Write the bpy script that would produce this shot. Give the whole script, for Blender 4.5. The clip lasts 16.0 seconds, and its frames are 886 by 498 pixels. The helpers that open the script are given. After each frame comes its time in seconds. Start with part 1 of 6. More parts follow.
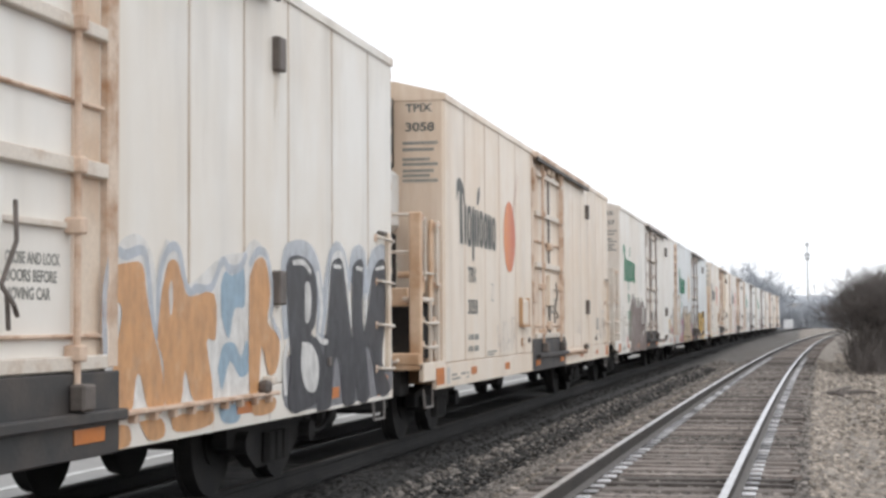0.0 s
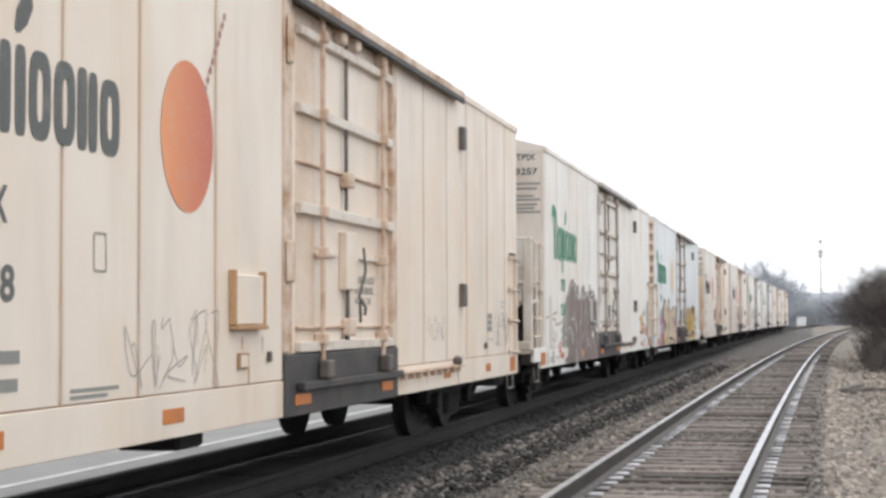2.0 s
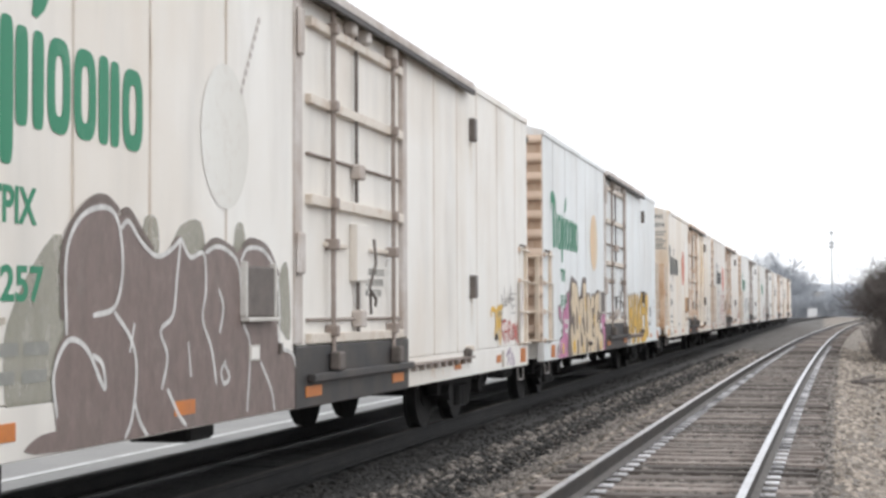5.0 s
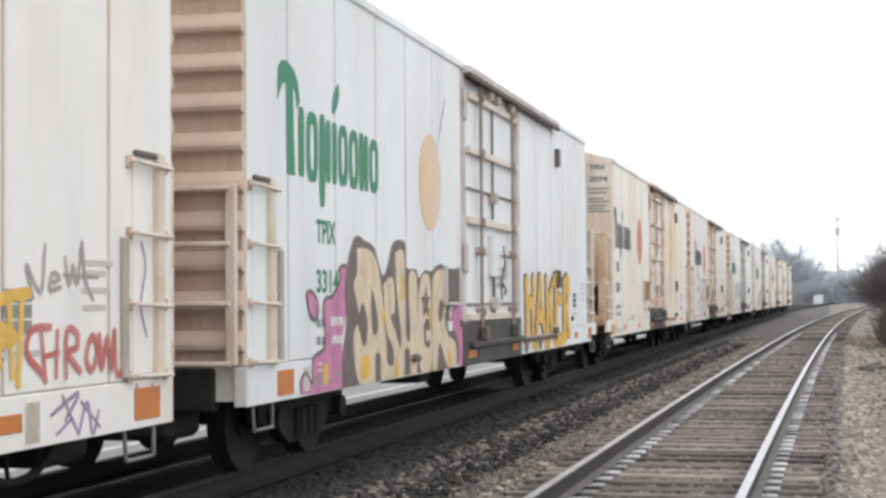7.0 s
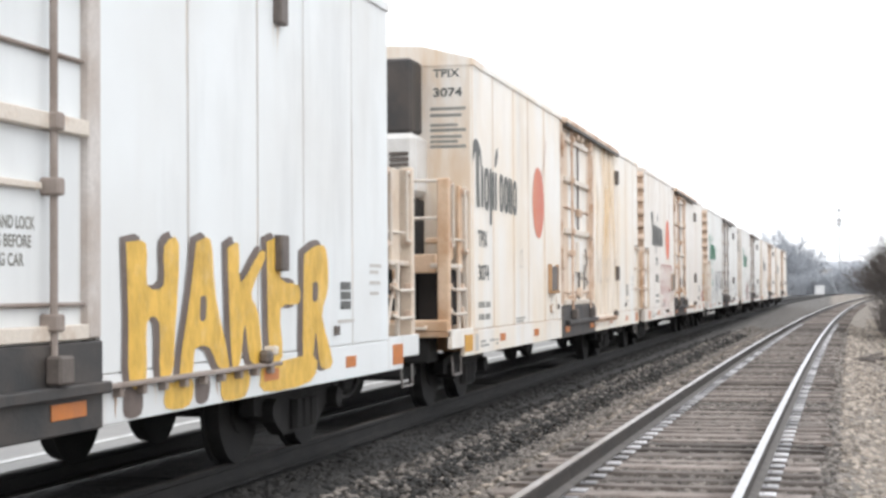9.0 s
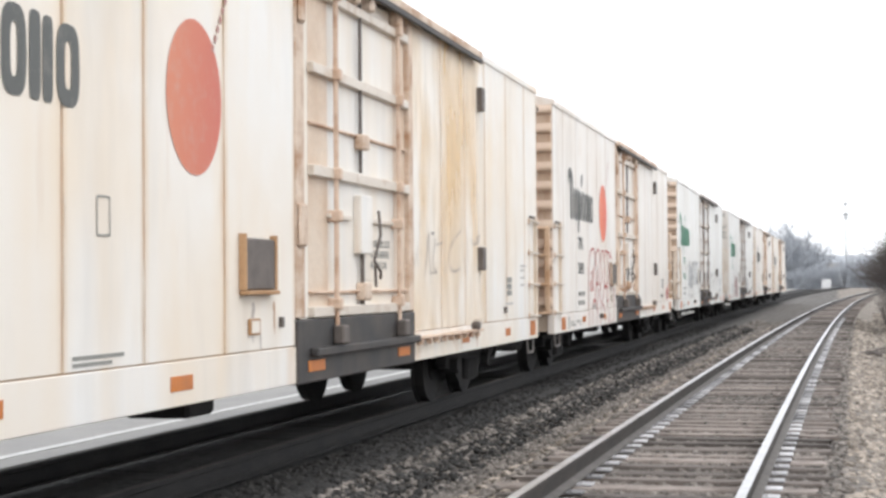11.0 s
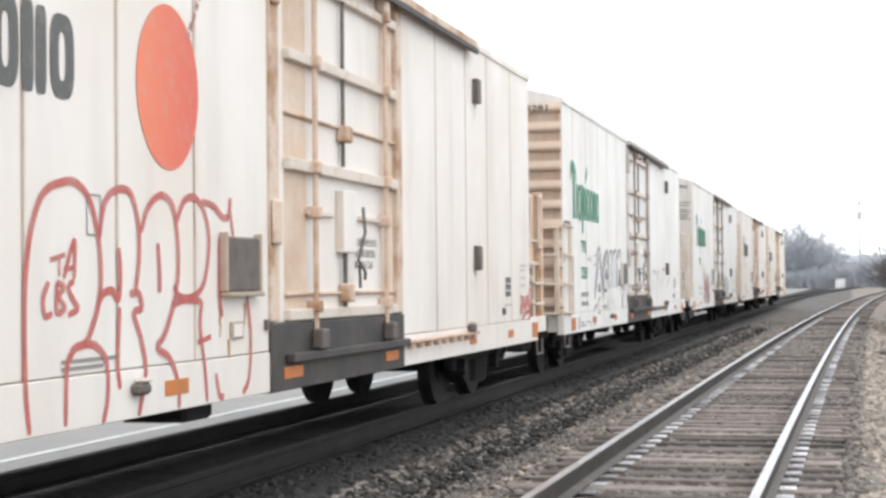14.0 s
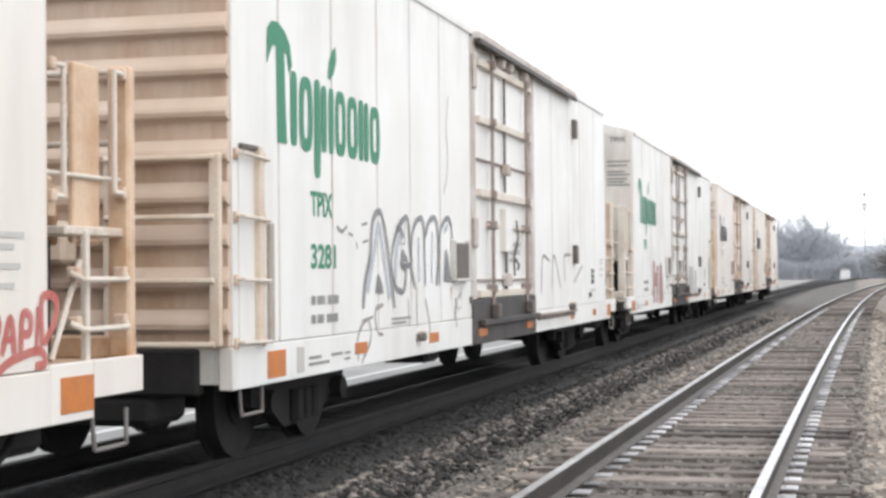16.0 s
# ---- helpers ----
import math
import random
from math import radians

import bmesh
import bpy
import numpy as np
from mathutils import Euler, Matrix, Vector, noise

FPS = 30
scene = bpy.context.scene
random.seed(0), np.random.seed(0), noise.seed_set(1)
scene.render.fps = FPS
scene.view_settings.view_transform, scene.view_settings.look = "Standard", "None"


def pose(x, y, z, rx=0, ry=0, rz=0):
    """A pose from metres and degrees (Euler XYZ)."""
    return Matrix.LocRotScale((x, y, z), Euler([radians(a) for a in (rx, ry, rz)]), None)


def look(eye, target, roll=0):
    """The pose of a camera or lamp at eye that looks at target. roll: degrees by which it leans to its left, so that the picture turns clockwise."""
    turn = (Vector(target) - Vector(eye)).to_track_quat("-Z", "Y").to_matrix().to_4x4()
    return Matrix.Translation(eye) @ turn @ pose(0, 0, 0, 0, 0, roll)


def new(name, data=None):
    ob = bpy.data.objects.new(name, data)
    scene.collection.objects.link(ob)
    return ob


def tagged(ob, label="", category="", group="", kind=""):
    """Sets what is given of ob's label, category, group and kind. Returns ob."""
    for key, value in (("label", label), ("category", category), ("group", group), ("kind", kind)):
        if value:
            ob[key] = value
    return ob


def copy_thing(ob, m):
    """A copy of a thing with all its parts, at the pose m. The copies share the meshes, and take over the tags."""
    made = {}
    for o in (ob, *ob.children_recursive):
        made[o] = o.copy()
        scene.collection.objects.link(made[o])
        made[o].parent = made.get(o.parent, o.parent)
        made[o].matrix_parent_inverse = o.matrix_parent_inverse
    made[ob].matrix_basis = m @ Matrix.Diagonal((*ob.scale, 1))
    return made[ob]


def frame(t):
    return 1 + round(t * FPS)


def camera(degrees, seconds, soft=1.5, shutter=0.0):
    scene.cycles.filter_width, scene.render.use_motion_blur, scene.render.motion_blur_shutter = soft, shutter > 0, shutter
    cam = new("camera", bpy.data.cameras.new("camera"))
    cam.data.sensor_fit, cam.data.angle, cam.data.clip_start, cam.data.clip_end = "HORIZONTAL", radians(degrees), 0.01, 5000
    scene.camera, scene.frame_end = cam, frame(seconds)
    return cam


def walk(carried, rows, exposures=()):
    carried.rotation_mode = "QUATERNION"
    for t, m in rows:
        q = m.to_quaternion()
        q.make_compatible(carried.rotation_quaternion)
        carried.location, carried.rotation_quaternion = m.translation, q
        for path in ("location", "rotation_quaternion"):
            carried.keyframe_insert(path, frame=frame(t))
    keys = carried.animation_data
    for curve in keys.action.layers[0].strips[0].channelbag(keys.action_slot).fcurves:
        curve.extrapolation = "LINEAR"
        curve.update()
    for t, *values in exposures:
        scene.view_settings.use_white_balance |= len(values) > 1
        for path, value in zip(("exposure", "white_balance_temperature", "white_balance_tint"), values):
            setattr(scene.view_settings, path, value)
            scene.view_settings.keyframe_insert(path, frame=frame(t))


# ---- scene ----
cam = camera(31.28, 16.0, soft=3.0)
EYE = (0.0, 0.0, 1.4514)
# seconds, turn to the left, tilt up, lean
VIEW = [(0, 12.625, 2.649, 0.312), (0.5, 12.674, 2.629, 0.256), (1, 12.842, 2.544, 0.258), (1.5, 13.025, 2.275, 0.155),
        (2, 13.075, 2.528, 0.208), (2.5, 12.950, 2.437, 0.104), (3, 13.192, 2.484, 0.150), (3.5, 13.268, 2.305, 0.165),
        (4, 13.189, 2.212, 0.116), (4.5, 13.316, 2.222, 0.170), (7, 13.665, 1.787, 0.436), (7.5, 13.687, 1.415, 0.442),
        (8, 13.584, 1.488, 0.425), (8.2, 13.503, 1.426, 0.418), (10.3, 14.157, 1.497, 0.407), (10.5, 14.049, 1.373, 0.413),
        (11, 13.942, 1.232, 0.442), (11.5, 14.101, 1.128, 0.431), (12, 14.241, 0.957, 0.339), (12.5, 14.316, 1.029, 0.407),
        (13, 14.316, 1.219, 0.331), (13.5, 14.372, 1.038, 0.457), (14, 14.411, 1.250, 0.549), (14.5, 14.281, 0.988, 0.587),
        (15, 14.466, 0.971, 0.577), (15.5, 14.592, 1.158, 0.614), (16, 14.581, 0.921, 0.527)]
EXPOSURES = [(0, 0.38), (1.5, 0.5), (3, 0.43), (4.5, 0.53), (7, 0.48), (8.2, 0.65), (10.5, 0.88), (11, 0.74), (11.5, 0.73), (12.5, 0.8), (13.5, 0.84), (14.5, 0.71), (15.5, 0.7), (16, 0.8)]
walk(cam, [(t, pose(*EYE, 90 + p, r, y)) for t, y, p, r in VIEW], exposures=EXPOSURES)

# ---- light: a bright overcast sky ----
world = bpy.data.worlds.new("overcast_sky")
scene.world = world
world.use_nodes = True
wt = world.node_tree
sky = wt.nodes.new("ShaderNodeTexSky")
sky.sky_type = "NISHITA"
sky.sun_disc = False
sky.sun_elevation, sky.sun_rotation = radians(48), radians(140)
sky.dust_density, sky.air_density = 1.0, 1.0
grey = wt.nodes.new("ShaderNodeHueSaturation")
grey.inputs["Saturation"].default_value = 0.12
wt.links.new(sky.outputs["Color"], grey.inputs["Color"])
cloud = wt.nodes.new("ShaderNodeMix")
cloud.data_type = "RGBA"
cloud.inputs[0].default_value = 0.8
cloud.inputs[7].default_value = (6.55, 6.75, 7.12, 1)
wt.links.new(grey.outputs["Color"], cloud.inputs[6])
wt.links.new(cloud.outputs[2], wt.nodes["Background"].inputs["Color"])
wt.nodes["Background"].inputs["Strength"].default_value = 0.15
sun = new("sun", bpy.data.lights.new("sun", "SUN"))
sun.data.energy, sun.data.angle, sun.data.color = 0.6, radians(60), (1.0, 0.965, 0.92)
sun.matrix_world = look((0, 0, 50), (-30, 26, 0))


# ---- materials ----
def nodes_of(name):
    m = bpy.data.materials.new(name)
    m.use_nodes = True
    t = m.node_tree
    return m, t, t.nodes["Principled BSDF"]


def add(t, kind, **ins):
    n = t.nodes.new(kind)
    for k, v in ins.items():
        n.inputs[k.replace("_", " ")].default_value = v
    return n


def noise_at(t, vec, scale, detail=4.0, rough=0.6):
    n = add(t, "ShaderNodeTexNoise", Scale=scale, Detail=detail, Roughness=rough)
    t.links.new(vec, n.inputs["Vector"])
    return n.outputs["Fac"]


def ramp(t, fac, a, b, lo=(0, 0, 0, 1), hi=(1, 1, 1, 1)):
    n = t.nodes.new("ShaderNodeValToRGB")
    e = n.color_ramp.elements
    e[0].position, e[0].color, e[1].position, e[1].color = a, lo, b, hi
    t.links.new(fac, n.inputs["Fac"])
    return n.outputs["Color"]


def mix(t, fac, a, b):
    n = t.nodes.new("ShaderNodeMix")
    n.data_type = "RGBA"
    for sock, val in ((n.inputs[0], fac), (n.inputs[6], a), (n.inputs[7], b)):
        if isinstance(val, bpy.types.NodeSocket):
            t.links.new(val, sock)
        else:
            sock.default_value = val
    return n.outputs[2]


def coords(t, stretch=(1, 1, 1), shift=0.0, source="Object"):
    c = t.nodes.new("ShaderNodeTexCoord")
    m = t.nodes.new("ShaderNodeMapping")
    m.inputs["Scale"].default_value = stretch
    m.inputs["Location"].default_value = (shift, shift * 1.7, shift * 0.6)
    t.links.new(c.outputs[source], m.inputs["Vector"])
    return m.outputs["Vector"]


def rgba(c):
    return (*c, 1.0)


def surface(name, c1, c2, rough=0.7, scale=4.0, bump=0.0, metal=0.0, fine=40.0, spread=(0.35, 0.65), per="none"):
    """Two tones mixed by a broad noise, grain by a fine one."""
    m, t, b = nodes_of(name)
    v = coords(t)
    col = mix(t, ramp(t, noise_at(t, v, scale), *spread), rgba(c1), rgba(c2))
    grain = noise_at(t, v, fine, 3.0)
    col = mix(t, ramp(t, grain, 0.35, 0.8, (0, 0, 0, 1), (0.35, 0.35, 0.35, 1)), col, rgba([x * 0.5 for x in c1]))
    if per != "none":
        rnd = t.nodes.new("ShaderNodeObjectInfo" if per == "object" else "ShaderNodeNewGeometry")
        hsv = t.nodes.new("ShaderNodeHueSaturation")
        mr = add(t, "ShaderNodeMapRange", To_Min=0.4, To_Max=1.75)
        t.links.new(rnd.outputs["Random" if per == "object" else "Random Per Island"], mr.inputs["Value"])
        t.links.new(mr.outputs[0], hsv.inputs["Value"])
        t.links.new(col, hsv.inputs["Color"])
        col = hsv.outputs["Color"]
    t.links.new(col, b.inputs["Base Color"])
    b.inputs["Roughness"].default_value = rough
    b.inputs["Metallic"].default_value = metal
    if bump:
        n = add(t, "ShaderNodeBump", Strength=bump, Distance=0.02)
        t.links.new(grain, n.inputs["Height"])
        t.links.new(n.outputs["Normal"], b.inputs["Normal"])
    return m


def weathered(name, paint, stain, rust, amount, shift, rough=0.45):
    """Old enamel: broad stains, long vertical runs of rust and soot, fine speckle."""
    m, t, b = nodes_of(name)
    v = coords(t, shift=shift)
    runs = coords(t, (1.0, 1.0, 0.17), shift)
    broad = ramp(t, noise_at(t, v, 0.55, 3.0, 0.5), 0.36, 0.7)
    col = mix(t, broad, rgba(paint), rgba([p * 0.6 + s * 0.4 for p, s in zip(paint, stain)]))
    low, high = 0.56 - 0.14 * amount, 0.86 - 0.16 * amount
    streak = ramp(t, noise_at(t, runs, 1.15, 3.0, 0.5), low, high, (0, 0, 0, 1), (0.3 + 0.4 * amount,) * 3 + (1,))
    col = mix(t, streak, col, rgba(stain))
    soot = ramp(t, noise_at(t, coords(t, (1.0, 1.0, 0.2), shift + 4), 1.7, 4.0, 0.55), 0.5, 0.85, (0, 0, 0, 1), (0.35, 0.35, 0.35, 1))
    col = mix(t, soot, col, rgba([0.45 * p for p in paint]))
    rusty = ramp(t, noise_at(t, runs, 2.6, 3.0, 0.55), 0.72 - 0.1 * amount, 0.9 - 0.1 * amount, (0, 0, 0, 1), (0.2 + 0.4 * amount,) * 3 + (1,))
    col = mix(t, rusty, col, rgba(rust))
    gen = t.nodes.new("ShaderNodeTexCoord")
    sep = t.nodes.new("ShaderNodeSeparateXYZ")
    t.links.new(gen.outputs["Generated"], sep.inputs["Vector"])
    dist = add(t, "ShaderNodeMath")
    dist.operation = "SUBTRACT"
    dist.inputs[1].default_value = 0.5
    t.links.new(sep.outputs["Y"], dist.inputs[0])
    mag = add(t, "ShaderNodeMath")
    mag.operation = "ABSOLUTE"
    t.links.new(dist.outputs[0], mag.inputs[0])
    bleed = add(t, "ShaderNodeMapRange", From_Min=0.492 - 0.075 * amount, From_Max=0.5, To_Max=0.35 + 0.5 * amount)
    t.links.new(mag.outputs[0], bleed.inputs["Value"])
    patchy = add(t, "ShaderNodeMath")
    patchy.operation = "MULTIPLY"
    t.links.new(bleed.outputs[0], patchy.inputs[0])
    t.links.new(ramp(t, noise_at(t, runs, 3.1, 5.0, 0.7), 0.3, 0.62), patchy.inputs[1])
    col = mix(t, patchy.outputs[0], col, rgba([0.5 * r + 0.5 * q for r, q in zip(rust, stain)]))
    speck = ramp(t, noise_at(t, v, 28.0, 4.0, 0.7), 0.68, 0.78, (0, 0, 0, 1), (0.35, 0.35, 0.35, 1))
    col = mix(t, speck, col, rgba([r * 0.8 for r in rust]))
    t.links.new(col, b.inputs["Base Color"])
    rr = ramp(t, noise_at(t, v, 3.0), 0.3, 0.7, (rough - 0.08,) * 3 + (1,), (rough + 0.25,) * 3 + (1,))
    t.links.new(rr, b.inputs["Roughness"])
    bp = add(t, "ShaderNodeBump", Strength=0.12, Distance=0.03)
    t.links.new(noise_at(t, coords(t, (1, 1, 0.5), shift), 1.6, 2.0), bp.inputs["Height"])
    t.links.new(bp.outputs["Normal"], b.inputs["Normal"])
    return m


def faded(name, col, worn, wear=0.5, rough=0.6):
    """Sprayed or stencilled paint, thin and patchy."""
    m, t, b = nodes_of(name)
    v = coords(t)
    f = ramp(t, noise_at(t, v, 5.0, 6.0, 0.75), 0.62 - 0.2 * wear, 0.9 - 0.2 * wear, (0, 0, 0, 1), (0.7, 0.7, 0.7, 1))
    t.links.new(mix(t, f, rgba(col), rgba(worn)), b.inputs["Base Color"])
    b.inputs["Roughness"].default_value = rough
    return m


def fruit_paint(name, left, right, y0, y1):
    m, t, b = nodes_of(name)
    c = t.nodes.new("ShaderNodeTexCoord")
    s = t.nodes.new("ShaderNodeSeparateXYZ")
    t.links.new(c.outputs["Object"], s.inputs["Vector"])
    mr = add(t, "ShaderNodeMapRange", From_Min=y0, From_Max=y1)
    t.links.new(s.outputs["Y"], mr.inputs["Value"])
    col = mix(t, mr.outputs[0], rgba(left), rgba(right))
    f = ramp(t, noise_at(t, c.outputs["Object"], 9.0), 0.5, 0.8, (0, 0, 0, 1), (0.3, 0.3, 0.3, 1))
    t.links.new(mix(t, f, col, (0.5, 0.42, 0.36, 1)), b.inputs["Base Color"])
    b.inputs["Roughness"].default_value = 0.6
    return m


BLACK = surface("sooty_steel", (0.009, 0.009, 0.0095), (0.02, 0.018, 0.017), 0.85, 3.0, 0.3)
DARKGREY = surface("grimy_grey_paint", (0.034, 0.034, 0.035), (0.075, 0.062, 0.054), 0.6, 2.5, 0.15)
STEEL = surface("worn_steel", (0.62, 0.62, 0.64), (0.42, 0.4, 0.39), 0.28, 3.0, 0.05, 0.9)
RAILWEB = surface("rusty_rail", (0.03, 0.026, 0.024), (0.055, 0.044, 0.038), 0.8, 5.0, 0.3)
RAILFOOT = surface("dusty_rail_foot", (0.085, 0.077, 0.07), (0.14, 0.125, 0.112), 0.7, 6.0, 0.2)
PLATE = surface("pale_tie_plate", (0.5, 0.5, 0.52), (0.33, 0.31, 0.3), 0.45, 9.0, 0.2, 0.2, per="object")
TIE = surface("weathered_oak", (0.115, 0.095, 0.083), (0.225, 0.195, 0.176), 0.9, 3.0, 0.6, per="object")
# Oil-soaked ties, coloured darker still to hold the train's shade.
OILSHADE_TIE = surface("oil_shaded_oak", (0.012, 0.011, 0.01), (0.026, 0.023, 0.021), 0.9, 3.0, 0.4, per="object")
STONE = surface("ballast_stone", (0.125, 0.111, 0.099), (0.215, 0.192, 0.172), 0.9, 9.0, 0.4, per="island")
# Oil-dark stone with the shade below the cars put into its tones.
OILSHADE_STONE = surface("oil_shaded_ballast_stone", (0.018, 0.017, 0.016), (0.05, 0.047, 0.044), 0.85, 9.0, 0.4, per="island")
TANSTONE = surface("tan_gravel_stone", (0.19, 0.16, 0.132), (0.35, 0.305, 0.26), 0.9, 9.0, 0.4, per="island")
ROADTOP = surface("pale_concrete_road", (0.3, 0.295, 0.285), (0.37, 0.36, 0.345), 0.85, 0.6, 0.2)
LINE = surface("road_line_paint", (0.78, 0.78, 0.76), (0.6, 0.6, 0.58), 0.7, 3.0)
REFLECT = surface("orange_reflector", (0.62, 0.2, 0.035), (0.5, 0.17, 0.05), 0.4, 6.0)
YREFLECT = surface("amber_reflector", (0.72, 0.38, 0.04), (0.6, 0.3, 0.05), 0.4, 6.0)
GREYTEXT = faded("grey_stencil", (0.1, 0.105, 0.1), (0.3, 0.28, 0.25), 0.4)
GREENTEXT = faded("green_stencil", (0.03, 0.22, 0.12), (0.2, 0.36, 0.27), 0.3)
SMALLTEXT = faded("small_stencil", (0.24, 0.24, 0.22), (0.5, 0.47, 0.43), 0.6)
PALETEXT = faded("pale_stencil", (0.5, 0.48, 0.45), (0.62, 0.6, 0.56), 0.6)
VENT = surface("brown_vent", (0.1, 0.085, 0.075), (0.15, 0.125, 0.11), 0.6, 6.0, 0.2)
BARK = surface("grey_brown_twigs", (0.1, 0.085, 0.078), (0.16, 0.14, 0.13), 0.9, 2.0, 0.2)
# Twig grey lightened and blued: distance haze is put into this colour.
FARHAZE = surface("far_haze_grey", (0.36, 0.383, 0.415), (0.44, 0.457, 0.485), 0.95, 0.5)
MASTGREY = surface("galvanised_mast", (0.48, 0.49, 0.5), (0.4, 0.41, 0.42), 0.5, 1.0, 0, 0.3)
WHITEBOX = surface("white_cabinet", (0.75, 0.75, 0.75), (0.6, 0.6, 0.6), 0.6, 1.0)
BUFFWALL = surface("pale_far_wall", (0.5, 0.49, 0.48), (0.42, 0.41, 0.4), 0.8, 0.3)


def ground_material():
    m, t, b = nodes_of("gravel_ground")
    v = coords(t)
    s = t.nodes.new("ShaderNodeSeparateXYZ")
    t.links.new(v, s.inputs["Vector"])
    peb = add(t, "ShaderNodeTexVoronoi", Scale=16.0)
    t.links.new(v, peb.inputs["Vector"])
    hue = t.nodes.new("ShaderNodeSeparateColor")
    t.links.new(peb.outputs["Color"], hue.inputs["Color"])
    grey = ramp(t, hue.outputs[0], 0.0, 1.0, (0.055, 0.05, 0.046, 1), (0.18, 0.166, 0.152, 1))
    tan = ramp(t, hue.outputs[1], 0.0, 1.0, (0.13, 0.111, 0.093, 1), (0.36, 0.315, 0.27, 1))
    # Oil-stained bed tone, its blacks also painting the shade under the train.
    oil_shade = ramp(t, hue.outputs[2], 0.0, 1.0, (0.008, 0.008, 0.008, 1), (0.03, 0.028, 0.027, 1))
    wob = noise_at(t, v, 0.5, 4.0)
    w = add(t, "ShaderNodeMath")
    w.operation = "MULTIPLY_ADD"
    w.inputs[1].default_value = 0.9
    t.links.new(wob, w.inputs[0])
    t.links.new(s.outputs["X"], w.inputs[2])
    right = add(t, "ShaderNodeMapRange", From_Min=0.35, From_Max=1.0)
    t.links.new(w.outputs[0], right.inputs["Value"])
    # Mask that lays the shade-darkened tone from the train's side outwards.
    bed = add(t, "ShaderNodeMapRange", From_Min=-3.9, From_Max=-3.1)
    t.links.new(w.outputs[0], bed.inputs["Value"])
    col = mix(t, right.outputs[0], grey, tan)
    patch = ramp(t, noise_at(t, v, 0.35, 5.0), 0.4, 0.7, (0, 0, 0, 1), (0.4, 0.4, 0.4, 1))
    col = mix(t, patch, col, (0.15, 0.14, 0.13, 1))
    col = mix(t, bed.outputs[0], oil_shade, col)
    left = add(t, "ShaderNodeMapRange", From_Min=-7.6, From_Max=-7.2)
    t.links.new(w.outputs[0], left.inputs["Value"])
    col = mix(t, left.outputs[0], (0.3, 0.29, 0.27, 1), col)
    t.links.new(col, b.inputs["Base Color"])
    b.inputs["Roughness"].default_value = 0.95
    bp = add(t, "ShaderNodeBump", Strength=0.9, Distance=0.04)
    bp.invert = True
    t.links.new(peb.outputs["Distance"], bp.inputs["Height"])
    t.links.new(bp.outputs["Normal"], b.inputs["Normal"])
    return m


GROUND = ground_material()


# ---- mesh helpers ----
def link(name, bm, mat):
    me = bpy.data.meshes.new(name)
    bm.to_mesh(me)
    bm.free()
    for x in (mat if isinstance(mat, (list, tuple)) else [mat]):
        me.materials.append(x)
    return new(name, me)


def part(name, bm, mat, parent, label=""):
    ob = link(name, bm, mat)
    ob.parent = parent
    return tagged(ob, label)


def thing(name, label, category, group="", kind="", at=None):
    ob = new(name)
    ob.empty_display_size = 0.3
    if at is not None:
        ob.matrix_world = at
    return tagged(ob, label, category, group, kind)


def box(bm, x0, x1, y0, y1, z0, z1, bevel=0.0, slot=0):
    r = bmesh.ops.create_cube(bm, size=1.0, matrix=Matrix.Translation(((x0 + x1) / 2, (y0 + y1) / 2, (z0 + z1) / 2))
                              @ Matrix.Diagonal((abs(x1 - x0), abs(y1 - y0), abs(z1 - z0), 1)))
    if bevel:
        es = list({e for v in r["verts"] for e in v.link_edges})
        bmesh.ops.bevel(bm, geom=es, offset=bevel, segments=1, affect="EDGES")
    return bm


def solid(x0, x1, y0, y1, z0, z1, bevel=0.0):
    return box(bmesh.new(), x0, x1, y0, y1, z0, z1, bevel)


def rod(bm, a, b, r, n=8, r2=None):
    a, b = Vector(a), Vector(b)
    d = b - a
    m = Matrix.Translation((a + b) / 2) @ d.to_track_quat("Z", "Y").to_matrix().to_4x4()
    bmesh.ops.create_cone(bm, cap_ends=True, segments=n, radius1=r, radius2=r if r2 is None else r2, depth=d.length, matrix=m)
    return bm


def pipe(pts, r, n=7):
    bm = bmesh.new()
    for a, b in zip(pts, pts[1:]):
        rod(bm, a, b, r, n)
    return bm


COAT = [0]


def poly(bm, pts, x):
    """A flat shape on a car's side: pts are (along, up). Each lies a hair over the one before."""
    COAT[0] = (COAT[0] + 1) % 60
    x += COAT[0] * 0.000025
    f = bm.faces.new([bm.verts.new((x, min(y, 16.925), max(z, 0.668))) for y, z in pts])
    f.normal_update()
    if f.normal.x < 0:
        f.normal_flip()


def oval(bm, y, z, ry, rz, x, n=40, power=2.0):
    pts = []
    for i in range(n):
        a = 2 * math.pi * i / n
        c, s = math.cos(a), math.sin(a)
        pts.append((y + ry * math.copysign(abs(c) ** (2 / power), c), z + rz * math.copysign(abs(s) ** (2 / power), s)))
    poly(bm, pts, x)


def band(bm, pairs, x):
    """One connected strip between two rows of (along, up) points, rising a hair as it goes."""
    COAT[0] = (COAT[0] + 7) % 60
    x += COAT[0] * 0.000025
    prev = None
    for i, (p, q) in enumerate(pairs):
        cur = [bm.verts.new((x + 0.00003 * i, min(y, 16.925), max(z, 0.668))) for y, z in (p, q)]
        if prev:
            f = bm.faces.new((prev[0], cur[0], cur[1], prev[1]))
            f.normal_update()
            if f.normal.x < 0:
                f.normal_flip()
        prev = cur


